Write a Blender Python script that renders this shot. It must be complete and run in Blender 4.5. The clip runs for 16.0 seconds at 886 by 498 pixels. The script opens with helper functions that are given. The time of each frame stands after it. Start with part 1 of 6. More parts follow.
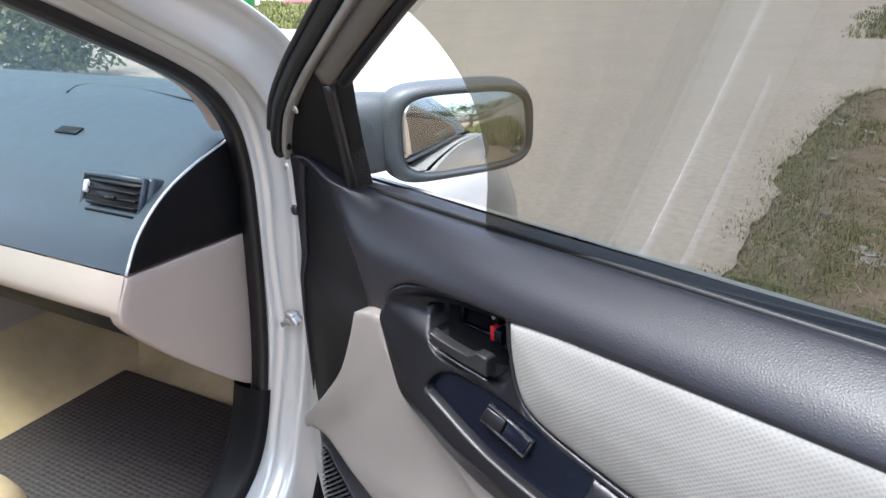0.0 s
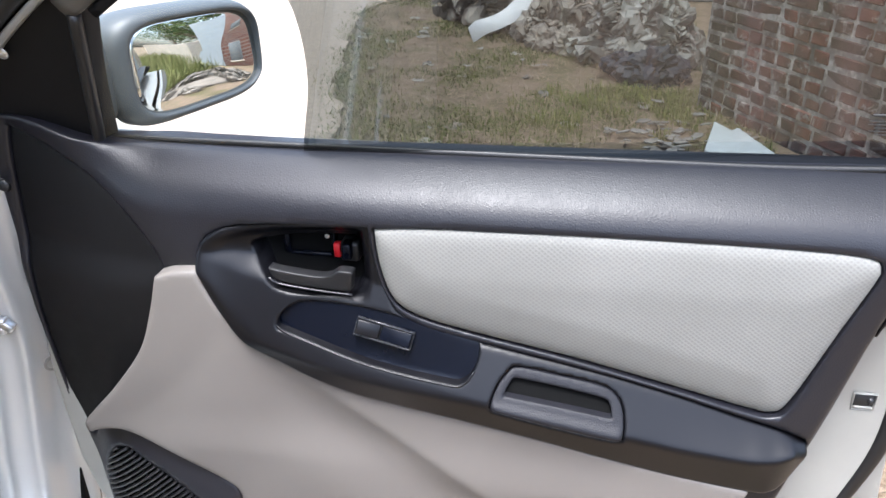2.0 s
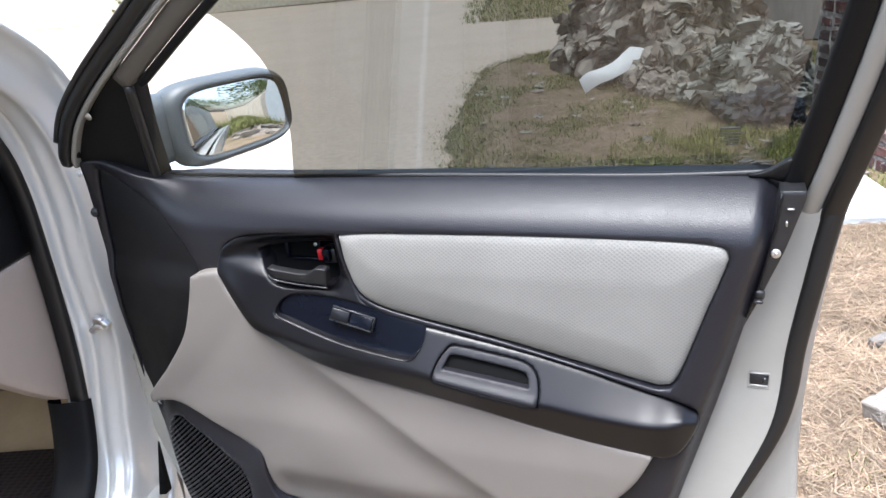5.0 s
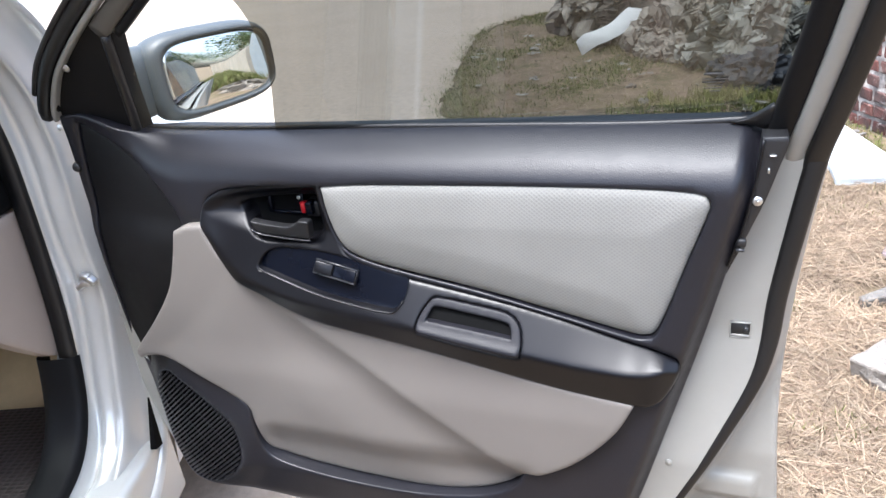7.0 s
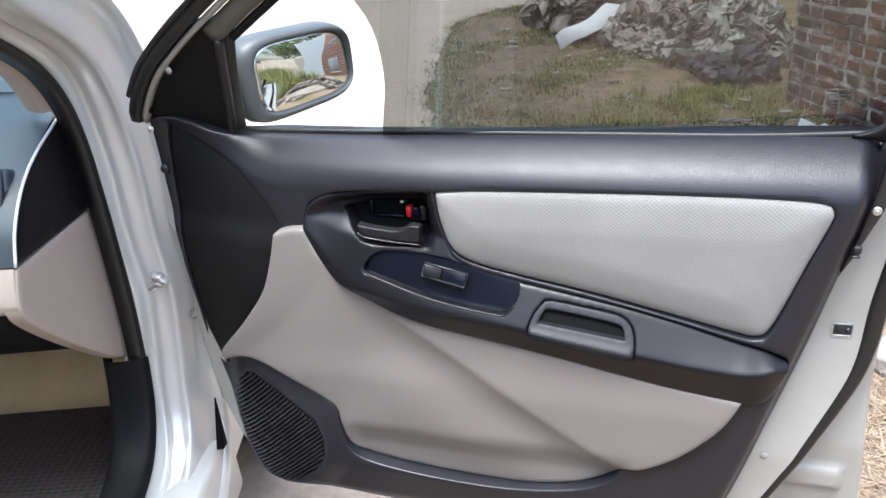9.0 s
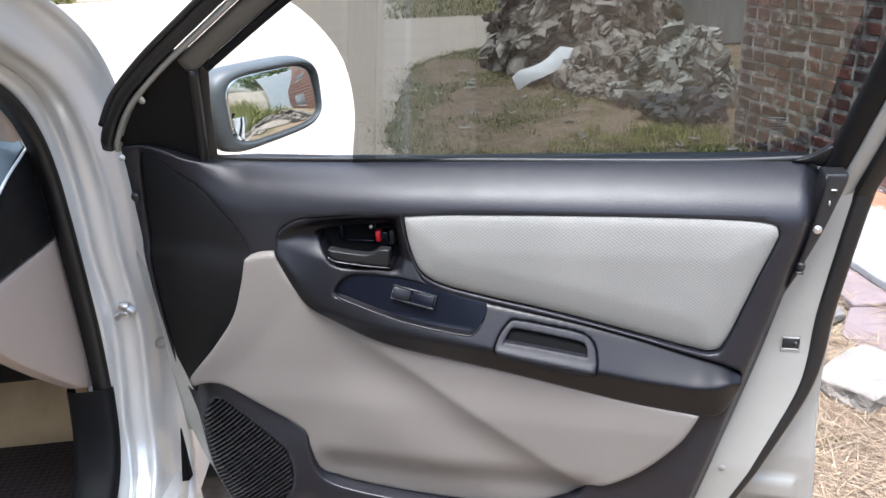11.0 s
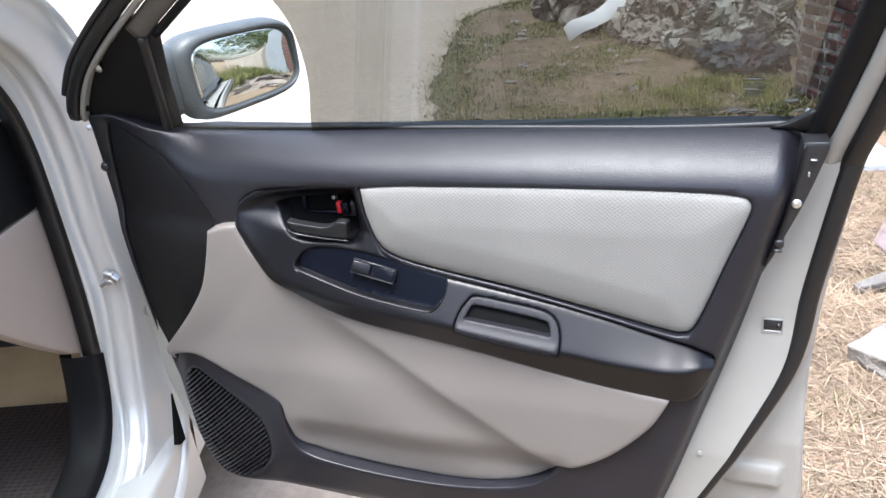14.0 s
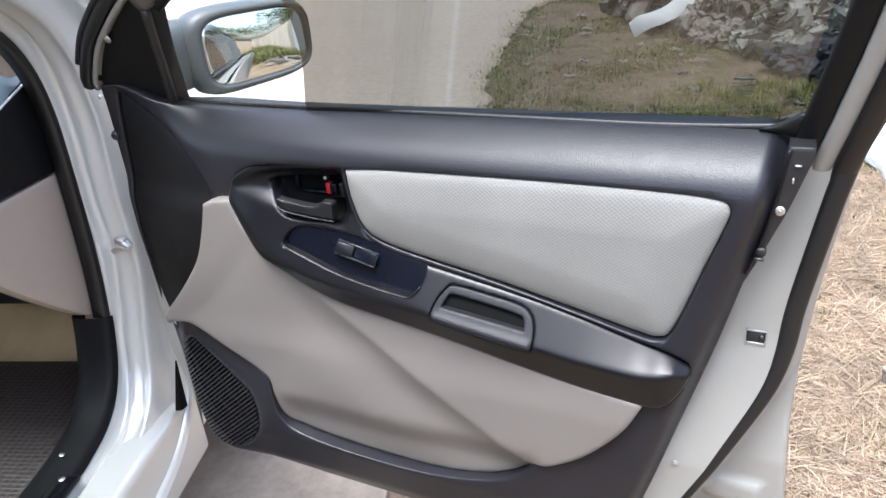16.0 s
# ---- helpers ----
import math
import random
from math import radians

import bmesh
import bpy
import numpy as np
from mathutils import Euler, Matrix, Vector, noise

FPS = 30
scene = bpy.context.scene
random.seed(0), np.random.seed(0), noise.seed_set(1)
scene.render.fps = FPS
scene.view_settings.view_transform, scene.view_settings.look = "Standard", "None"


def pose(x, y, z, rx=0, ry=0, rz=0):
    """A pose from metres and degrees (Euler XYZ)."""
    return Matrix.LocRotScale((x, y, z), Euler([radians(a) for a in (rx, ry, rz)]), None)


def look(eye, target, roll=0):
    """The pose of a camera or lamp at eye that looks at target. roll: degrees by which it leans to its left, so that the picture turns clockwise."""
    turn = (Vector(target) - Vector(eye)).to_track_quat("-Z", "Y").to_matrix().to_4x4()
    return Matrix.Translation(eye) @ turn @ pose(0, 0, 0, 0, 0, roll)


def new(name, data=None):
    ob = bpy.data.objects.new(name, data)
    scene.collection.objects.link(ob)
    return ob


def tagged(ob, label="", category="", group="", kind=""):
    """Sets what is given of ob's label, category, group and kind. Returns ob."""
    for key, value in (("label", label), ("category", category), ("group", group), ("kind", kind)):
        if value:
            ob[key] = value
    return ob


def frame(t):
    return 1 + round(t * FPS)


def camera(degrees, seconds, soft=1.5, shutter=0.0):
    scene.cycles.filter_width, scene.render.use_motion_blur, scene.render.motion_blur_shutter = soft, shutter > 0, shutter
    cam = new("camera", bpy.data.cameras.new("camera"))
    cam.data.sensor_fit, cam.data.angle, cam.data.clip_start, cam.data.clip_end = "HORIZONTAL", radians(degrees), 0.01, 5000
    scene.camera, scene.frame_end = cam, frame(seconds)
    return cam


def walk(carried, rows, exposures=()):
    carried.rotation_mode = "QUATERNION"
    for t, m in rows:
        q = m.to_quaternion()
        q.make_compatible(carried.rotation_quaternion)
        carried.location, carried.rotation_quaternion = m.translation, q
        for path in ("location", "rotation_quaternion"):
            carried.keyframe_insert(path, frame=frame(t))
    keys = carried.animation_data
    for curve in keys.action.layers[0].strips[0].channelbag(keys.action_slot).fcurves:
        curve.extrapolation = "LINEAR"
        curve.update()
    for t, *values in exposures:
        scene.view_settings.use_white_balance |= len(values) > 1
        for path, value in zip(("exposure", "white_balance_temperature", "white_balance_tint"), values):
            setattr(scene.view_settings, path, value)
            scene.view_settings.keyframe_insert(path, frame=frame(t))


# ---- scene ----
FOV = 62.6
cam = camera(FOV, 16.0)
PATH = [
    (0, (0.895, -0.516, 1.349), (-0.49, 0.724, 0.61), -2.2),
    (0.5, (0.764, -0.599, 1.335), (-0.243, 0.921, 0.513), -4.0),
    (1, (0.704, -0.6, 1.349), (0.055, 1.086, 0.49), -2.6),
    (1.5, (0.669, -0.638, 1.331), (0.196, 1.086, 0.434), -2.8),
    (2, (0.648, -0.683, 1.337), (0.319, 1.058, 0.41), -1.0),
    (2.5, (0.651, -0.67, 1.327), (0.323, 1.06, 0.38), 1.1),
    (3, (0.762, -0.703, 1.351), (0.245, 1.007, 0.451), -3.4),
    (3.5, (0.877, -0.775, 1.368), (0.206, 0.929, 0.564), -6.0),
    (4, (0.907, -0.804, 1.38), (0.203, 0.918, 0.645), -6.6),
    (4.5, (0.924, -0.817, 1.366), (0.206, 0.899, 0.631), -7.1),
    (5, (0.931, -0.819, 1.349), (0.216, 0.884, 0.581), -6.7),
    (5.2, (0.931, -0.82, 1.34), (0.221, 0.869, 0.537), -6.6),
    (7.3, (0.95, -0.816, 1.327), (0.244, 0.848, 0.471), -7.0),
    (7.5, (0.944, -0.821, 1.332), (0.218, 0.835, 0.477), -7.3),
    (8, (0.919, -0.836, 1.345), (0.105, 0.792, 0.516), -7.6),
    (8.5, (0.852, -0.853, 1.36), (0.126, 0.803, 0.505), -6.2),
    (9, (0.757, -0.894, 1.375), (0.167, 0.799, 0.487), -5.3),
    (9.5, (0.747, -0.923, 1.37), (0.215, 0.81, 0.525), -4.4),
    (11.8, (0.763, -0.938, 1.368), (0.28, 0.833, 0.573), -4.3),
    (12, (0.765, -0.938, 1.367), (0.271, 0.828, 0.57), -4.2),
    (12.5, (0.774, -0.933, 1.367), (0.263, 0.828, 0.571), -4.8),
    (13, (0.791, -0.915, 1.371), (0.245, 0.83, 0.561), -4.8),
    (13.5, (0.833, -0.879, 1.375), (0.218, 0.821, 0.52), -5.9),
    (14, (0.88, -0.846, 1.361), (0.229, 0.819, 0.465), -6.6),
    (14.5, (0.944, -0.804, 1.362), (0.25, 0.842, 0.462), -6.7),
    (15, (0.938, -0.781, 1.356), (0.243, 0.855, 0.439), -6.8),
    (15.5, (0.902, -0.786, 1.354), (0.294, 0.873, 0.415), -5.1),
    (16, (0.976, -0.805, 1.344), (0.175, 0.79, 0.441), -5.2),
]
EXPOSURE, KELVIN = 2.18, 5840
walk(cam, [(t, look(eye, target, roll)) for t, eye, target, roll in PATH], [(t, EXPOSURE + e, KELVIN, 10.0) for t, e in
                                                                                 ((0.0, 0.1), (0.5, 0.26), (1.0, 0.15), (3.5, 0.18), (4.5, 0.03), (7.5, 0.05), (9.5, 0.05), (12.5, -0.02), (14.5, 0.12), (16.0, 0.03))])

# ---- light: bright hazy day ----
world = bpy.data.worlds.new("sky_world")
scene.world = world
world.use_nodes = True
wt = world.node_tree
sky = wt.nodes.new("ShaderNodeTexSky")
sky.sky_type = "NISHITA"
sky.sun_disc = False
sky.sun_elevation = radians(74)
sky.sun_rotation = radians(196)
sky.dust_density = 5.0
sky.air_density = 1.2
haze = wt.nodes.new("ShaderNodeHueSaturation")
haze.inputs["Saturation"].default_value = 0.75
wt.links.new(sky.outputs[0], haze.inputs["Color"])
wt.links.new(haze.outputs[0], wt.nodes["Background"].inputs[0])
wt.nodes["Background"].inputs[1].default_value = 0.15
sun_data = bpy.data.lights.new("sun", "SUN")
sun_data.energy = 1.4
sun_data.angle = radians(22)
sun_data.color = (1.0, 0.97, 0.93)
sun = new("sun", sun_data)
SUN_AZ, SUN_EL = radians(254), radians(74)
sun_from = Vector((math.cos(SUN_AZ) * math.cos(SUN_EL), math.sin(SUN_AZ) * math.cos(SUN_EL), math.sin(SUN_EL)))
sun.matrix_world = look(sun_from * 30, (0, 0, 0))


# ---- materials ----
def material(name):
    m = bpy.data.materials.new(name)
    m.use_nodes = True
    t = m.node_tree
    return m, t, t.nodes["Principled BSDF"]


def link_noise(t, scale, detail=4.0, rough=0.55, stretch=None, coords="Object"):
    tc = t.nodes.new("ShaderNodeTexCoord")
    n = t.nodes.new("ShaderNodeTexNoise")
    n.inputs["Scale"].default_value = scale
    n.inputs["Detail"].default_value = detail
    n.inputs["Roughness"].default_value = rough
    if stretch:
        mp = t.nodes.new("ShaderNodeMapping")
        mp.inputs["Scale"].default_value = stretch
        t.links.new(tc.outputs[coords], mp.inputs[0])
        t.links.new(mp.outputs[0], n.inputs["Vector"])
    else:
        t.links.new(tc.outputs[coords], n.inputs["Vector"])
    return n.outputs["Fac"]


def ramp(t, fac, stops):
    r = t.nodes.new("ShaderNodeValToRGB")
    while len(r.color_ramp.elements) < len(stops):
        r.color_ramp.elements.new(0.5)
    for e, (p, c) in zip(r.color_ramp.elements, stops):
        e.position, e.color = p, (*c, 1)
    t.links.new(fac, r.inputs[0])
    return r.outputs[0]


def mul(c, k):
    return tuple(min(1.0, x * k) for x in c)


def bump(t, b, height, strength, distance):
    n = t.nodes.new("ShaderNodeBump")
    n.inputs["Strength"].default_value = strength
    n.inputs["Distance"].default_value = distance
    t.links.new(height, n.inputs["Height"])
    t.links.new(n.outputs[0], b.inputs["Normal"])


def surface(name, color, rough=0.5, metal=0.0, vary=0.12, scale=9.0, grain=600.0, grain_depth=0.0002, grain_strength=0.3,
            rough_vary=0.08, stretch=None, spec=0.5, kind="noise"):
    """A plain surface: broad tone changes, worn gloss and a fine grain."""
    m, t, b = material(name)
    big = link_noise(t, scale, 5.0, 0.6, stretch)
    t.links.new(ramp(t, big, [(0.25, mul(color, 1 - vary)), (0.75, mul(color, 1 + vary))]), b.inputs["Base Color"])
    r = t.nodes.new("ShaderNodeMapRange")
    r.inputs["To Min"].default_value = max(0.02, rough - rough_vary)
    r.inputs["To Max"].default_value = min(1.0, rough + rough_vary)
    t.links.new(link_noise(t, scale * 3.7, 6.0, 0.65), r.inputs["Value"])
    t.links.new(r.outputs[0], b.inputs["Roughness"])
    b.inputs["Metallic"].default_value = metal
    b.inputs["Specular IOR Level"].default_value = spec
    if grain:
        if kind == "leather":
            tc = t.nodes.new("ShaderNodeTexCoord")
            v = t.nodes.new("ShaderNodeTexVoronoi")
            v.feature = "DISTANCE_TO_EDGE"
            v.inputs["Scale"].default_value = grain
            t.links.new(tc.outputs["Object"], v.inputs["Vector"])
            bump(t, b, v.outputs["Distance"], grain_strength, grain_depth)
        else:
            bump(t, b, link_noise(t, grain, 3.0, 0.5), grain_strength, grain_depth)
    return m


M = {}
M["vinyl"] = surface("dark_grained_vinyl", (0.0100, 0.0100, 0.0135), 0.37, spec=0.44, vary=0.14, grain=360, grain_depth=0.0006, grain_strength=0.40, kind="leather")
M["satin"] = surface("dark_satin_plastic", (0.0042, 0.0042, 0.0056), 0.30, vary=0.10, spec=0.30, rough_vary=0.02, grain=900, grain_depth=0.0003, grain_strength=0.3)
M["matte"] = surface("matte_black_plastic", (0.0045, 0.0043, 0.0047), 0.55, spec=0.20, vary=0.12, grain=1500, grain_depth=0.0002, grain_strength=0.25)
M["gloss_black"] = surface("smooth_dark_blue_plastic", (0.003, 0.004, 0.008), 0.26, vary=0.15, grain=0, rough_vary=0.03, spec=0.17)
M["grip"] = surface("leather_grained_plastic", (0.012, 0.012, 0.015), 0.42, spec=0.26, vary=0.15, grain=420, grain_depth=0.0007, grain_strength=0.5, kind="leather")
M["slat"] = surface("dark_moulded_slat_plastic", (0.022, 0.021, 0.023), 0.33, vary=0.1, grain=0, spec=0.6)
# near-black without gloss: the shade inside hollows, put in as colour
M["hole"] = surface("dull_black_hollow_shade", (0.004, 0.004, 0.004), 0.9, vary=0.2, grain=0, spec=0.1)
M["black"] = surface("black_plastic", (0.012, 0.012, 0.013), 0.45, vary=0.2, grain=900)
M["rubber"] = surface("black_rubber_seal", (0.006, 0.0055, 0.0055), 0.42, vary=0.25, grain=500, grain_depth=0.0003)
M["taupe"] = surface("taupe_vinyl", (0.15, 0.1355, 0.122), 0.52, vary=0.05, scale=5, grain=900, grain_depth=0.0003, grain_strength=0.2)
M["beige"] = surface("pinkish_beige_plastic", (0.38, 0.312, 0.262), 0.5, vary=0.05, scale=5, grain=900, grain_depth=0.0002, grain_strength=0.2)
M["carpet"] = surface("tan_carpet", (0.52, 0.385, 0.215), 0.95, vary=0.22, scale=7, grain=500, grain_depth=0.002, grain_strength=0.6, spec=0.2)
M["dash"] = surface("blue_grey_dashboard_plastic", (0.021, 0.032, 0.043), 0.40, spec=0.7, vary=0.06, grain=1100, grain_depth=0.0002, grain_strength=0.2)
M["silver"] = surface("silver_car_paint", (0.63, 0.63, 0.60), 0.22, metal=0.30, vary=0.02, scale=3, grain=0, rough_vary=0.02)
M["silver_in"] = surface("dull_silver_inner_paint", (0.285, 0.28, 0.258), 0.34, metal=0.20, vary=0.07, scale=11, grain=160, grain_depth=0.0006, grain_strength=0.12)
M["chrome"] = surface("bright_metal", (0.72, 0.72, 0.72), 0.33, metal=1.0, vary=0.15, scale=60, grain=300)
M["chrome_dark"] = surface("worn_bright_edged_black_plastic", (0.05, 0.05, 0.053), 0.28, metal=0.5, vary=0.3, scale=60, grain=0)
M["frame_grey"] = surface("brownish_grey_frame_paint", (0.085, 0.077, 0.064), 0.5, vary=0.1, grain=800)
M["mark"] = surface("dim_grey_print", (0.045, 0.043, 0.04), 0.6, vary=0.2, grain=0)
M["red"] = surface("red_plastic", (0.50, 0.012, 0.018), 0.35, vary=0.05, grain=0)
M["grey_line"] = surface("pale_grey_edge_trim", (0.55, 0.56, 0.57), 0.4, vary=0.08, grain=0)
M["mirror_shell"] = surface("dark_grey_blue_mirror_plastic", (0.050, 0.059, 0.063), 0.5, vary=0.1, grain=800)


def fabric_material():
    m, t, b = material("pale_grey_woven_fabric")
    tc = t.nodes.new("ShaderNodeTexCoord")
    mp = t.nodes.new("ShaderNodeMapping")
    mp.inputs["Scale"].default_value = (235, 0, 300)
    mp.inputs["Rotation"].default_value = (0, radians(45), 0)
    t.links.new(tc.outputs["Object"], mp.inputs[0])
    v = t.nodes.new("ShaderNodeTexVoronoi")
    v.inputs["Randomness"].default_value = 0.12
    v.inputs["Scale"].default_value = 1.0
    t.links.new(mp.outputs[0], v.inputs["Vector"])
    big = link_noise(t, 6.0, 5.0, 0.6)
    base = ramp(t, big, [(0.3, (0.19, 0.187, 0.171)), (0.72, (0.224, 0.22, 0.202))])
    mix = t.nodes.new("ShaderNodeMix")
    mix.data_type, mix.blend_type = "RGBA", "MULTIPLY"
    mix.inputs["Factor"].default_value = 1.0
    dots = ramp(t, v.outputs["Distance"], [(0.10, (0.84, 0.84, 0.84)), (0.45, (1.0, 1.0, 1.0))])
    t.links.new(base, mix.inputs[6])
    t.links.new(dots, mix.inputs[7])
    t.links.new(mix.outputs[2], b.inputs["Base Color"])
    b.inputs["Roughness"].default_value = 0.9
    b.inputs["Specular IOR Level"].default_value = 0.25
    bump(t, b, v.outputs["Distance"], 0.5, 0.0008)
    return m


M["fabric"] = fabric_material()


def pane_material(name, tint, gloss=1.0, least=0.05):
    m = bpy.data.materials.new(name)
    m.use_nodes = True
    t = m.node_tree
    t.nodes.clear()
    out = t.nodes.new("ShaderNodeOutputMaterial")
    tr = t.nodes.new("ShaderNodeBsdfTransparent")
    tr.inputs[0].default_value = (*tint, 1)
    gl = t.nodes.new("ShaderNodeBsdfGlossy")
    gl.inputs["Color"].default_value = (gloss, gloss, gloss, 1)
    gl.inputs["Roughness"].default_value = 0.015
    lw = t.nodes.new("ShaderNodeLayerWeight")
    lw.inputs["Blend"].default_value = 0.5
    pw = t.nodes.new("ShaderNodeMath")
    pw.operation = "POWER"
    pw.inputs[1].default_value = 5.0
    t.links.new(lw.outputs["Facing"], pw.inputs[0])
    fr = t.nodes.new("ShaderNodeMath")
    fr.operation = "MULTIPLY_ADD"
    fr.inputs[1].default_value, fr.inputs[2].default_value = 0.86, least
    t.links.new(pw.outputs[0], fr.inputs[0])
    mx = t.nodes.new("ShaderNodeMixShader")
    t.links.new(fr.outputs[0], mx.inputs[0])
    t.links.new(tr.outputs[0], mx.inputs[1])
    t.links.new(gl.outputs[0], mx.inputs[2])
    t.links.new(mx.outputs[0], out.inputs[0])
    return m


M["clear_pane"] = pane_material("clear_window_glass", (0.97, 0.98, 0.97), least=0.02)
M["screen_pane"] = pane_material("tinted_windscreen_glass", (0.50, 0.58, 0.55))
M["tint_pane"] = pane_material("tinted_window_film", (0.205, 0.222, 0.216), least=0.085)
m_, t_, b_ = material("mirror_glass")
b_.inputs["Base Color"].default_value = (0.62, 0.63, 0.61, 1)
b_.inputs["Metallic"].default_value, b_.inputs["Roughness"].default_value = 1.0, 0.015
M["mirror"] = m_


def mat_material():
    m, t, b = material("dark_brown_honeycomb_rubber")
    tc = t.nodes.new("ShaderNodeTexCoord")
    mp = t.nodes.new("ShaderNodeMapping")
    mp.inputs["Scale"].default_value = (62, 92, 62)
    t.links.new(tc.outputs["Object"], mp.inputs[0])
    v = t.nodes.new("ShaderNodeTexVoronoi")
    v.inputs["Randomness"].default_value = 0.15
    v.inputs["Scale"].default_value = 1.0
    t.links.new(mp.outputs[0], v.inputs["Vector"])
    # shade in the cell hollows is put into the colour, deepest at centres
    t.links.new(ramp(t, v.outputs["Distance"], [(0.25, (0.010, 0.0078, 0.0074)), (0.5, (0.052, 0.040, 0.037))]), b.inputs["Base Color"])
    b.inputs["Roughness"].default_value = 0.6
    bump(t, b, v.outputs["Distance"], 0.8, 0.004)
    return m


M["mat"] = mat_material()


def ground_material(name, stops, scale, fine, depth=0.01):
    m, t, b = material(name)
    mix = t.nodes.new("ShaderNodeMix")
    mix.data_type, mix.blend_type = "RGBA", "MULTIPLY"
    mix.inputs["Factor"].default_value = 1.0
    t.links.new(ramp(t, link_noise(t, scale, 8.0, 0.62), stops), mix.inputs[6])
    t.links.new(ramp(t, link_noise(t, fine, 5.0, 0.7), [(0.3, (0.72, 0.72, 0.72)), (0.7, (1.15, 1.12, 1.08))]), mix.inputs[7])
    t.links.new(mix.outputs[2], b.inputs["Base Color"])
    b.inputs["Roughness"].default_value = 0.95
    b.inputs["Specular IOR Level"].default_value = 0.2
    bump(t, b, link_noise(t, fine, 6.0, 0.7), 0.6, depth)
    return m


M["dirt"] = ground_material("dry_weedy_earth", [(0.34, (0.11, 0.10, 0.052)), (0.45, (0.165, 0.132, 0.085)), (0.54, (0.215, 0.160, 0.120)), (0.64, (0.15, 0.125, 0.075))], 3.1, 26, 0.02)
M["concrete"] = ground_material("pale_concrete", [(0.3, (0.315, 0.262, 0.212)), (0.6, (0.355, 0.300, 0.248)), (0.8, (0.29, 0.244, 0.20))], 0.9, 18, 0.004)
M["plaster"] = ground_material("weathered_plaster", [(0.3, (0.42, 0.38, 0.31)), (0.7, (0.55, 0.50, 0.43))], 0.7, 9, 0.006)
M["mortar"] = ground_material("grey_mortar", [(0.34, (0.12, 0.11, 0.10)), (0.48, (0.22, 0.20, 0.19)), (0.58, (0.46, 0.43, 0.40)), (0.75, (0.30, 0.28, 0.26))], 9, 45, 0.012)


def random_tone(name, colors, rough=0.85, scale=8.0, fine=60.0, depth=0.003, source="Object Info", stain=None):
    m, t, b = material(name)
    info = t.nodes.new("ShaderNodeObjectInfo" if source == "Object Info" else "ShaderNodeNewGeometry")
    fac = info.outputs["Random"] if source == "Object Info" else info.outputs["Random Per Island"]
    n = len(colors)
    col = ramp(t, fac, [((i + 0.5) / n, c) for i, c in enumerate(colors)])
    mix = t.nodes.new("ShaderNodeMix")
    mix.data_type, mix.blend_type = "RGBA", "MULTIPLY"
    mix.inputs["Factor"].default_value = 1.0
    t.links.new(col, mix.inputs[6])
    t.links.new(ramp(t, link_noise(t, scale, 6.0, 0.65), [(0.3, (0.62, 0.62, 0.62)), (0.7, (1.15, 1.15, 1.15))]), mix.inputs[7])
    final = mix.outputs[2]
    if stain:
        # lime and soot patches that run on from piece to piece
        geo = t.nodes.new("ShaderNodeNewGeometry")
        for k, (freq, lo, hi, tone) in enumerate(stain):
            n = t.nodes.new("ShaderNodeTexNoise")
            n.inputs["Scale"].default_value, n.inputs["Detail"].default_value, n.inputs["Roughness"].default_value = freq, 9.0, 0.7
            n.inputs["Distortion"].default_value = 0.4 * k
            t.links.new(geo.outputs["Position"], n.inputs["Vector"])
            mk = t.nodes.new("ShaderNodeMix")
            mk.data_type = "RGBA"
            r = t.nodes.new("ShaderNodeMapRange")
            r.inputs["From Min"].default_value, r.inputs["From Max"].default_value, r.inputs["To Max"].default_value = lo, hi, 0.85
            t.links.new(n.outputs["Fac"], r.inputs["Value"])
            t.links.new(r.outputs[0], mk.inputs["Factor"])
            t.links.new(final, mk.inputs[6])
            mk.inputs[7].default_value = (*tone, 1)
            final = mk.outputs[2]
    t.links.new(final, b.inputs["Base Color"])
    b.inputs["Roughness"].default_value = rough
    b.inputs["Specular IOR Level"].default_value = 0.25
    bump(t, b, link_noise(t, fine, 5.0, 0.65), 0.6, depth)
    return m


STAIN = ((4.0, 0.46, 0.60, (0.045, 0.038, 0.036)), (13.0, 0.55, 0.64, (0.33, 0.305, 0.28)))
BRICK_TONES = [(0.092, 0.037, 0.031), (0.15, 0.053, 0.042), (0.063, 0.037, 0.033), (0.165, 0.064, 0.05), (0.06, 0.044, 0.04), (0.118, 0.046, 0.038), (0.135, 0.078, 0.066), (0.085, 0.037, 0.032)]
M["brick"] = random_tone("weathered_red_brick", BRICK_TONES, depth=0.008, stain=STAIN)
M["straw"] = random_tone("dry_straw", [(0.27, 0.20, 0.13), (0.36, 0.285, 0.20), (0.18, 0.12, 0.08), (0.31, 0.245, 0.175), (0.13, 0.09, 0.06)], source="island")
M["grass"] = random_tone("sparse_green_grass", [(0.12, 0.145, 0.038), (0.175, 0.185, 0.058), (0.22, 0.20, 0.09), (0.095, 0.115, 0.033)], source="island")
M["fresh_grass"] = random_tone("fresh_yellow_green_grass", [(0.17, 0.185, 0.045), (0.22, 0.22, 0.07), (0.13, 0.145, 0.04)], source="island")
M["debris"] = random_tone("faded_torn_sheeting", [(0.26, 0.232, 0.198), (0.215, 0.187, 0.158), (0.31, 0.283, 0.247), (0.15, 0.132, 0.112), (0.24, 0.205, 0.168)], source="island")
M["pale_debris"] = random_tone("pale_torn_paper_sacks", [(0.28, 0.272, 0.24), (0.36, 0.35, 0.32), (0.20, 0.188, 0.16), (0.31, 0.30, 0.272), (0.16, 0.148, 0.125)], source="island")
M["mauve"] = surface("dusty_mauve_slab", (0.145, 0.113, 0.114), 0.85, vary=0.18, scale=9, grain=120, grain_depth=0.002, grain_strength=0.5)
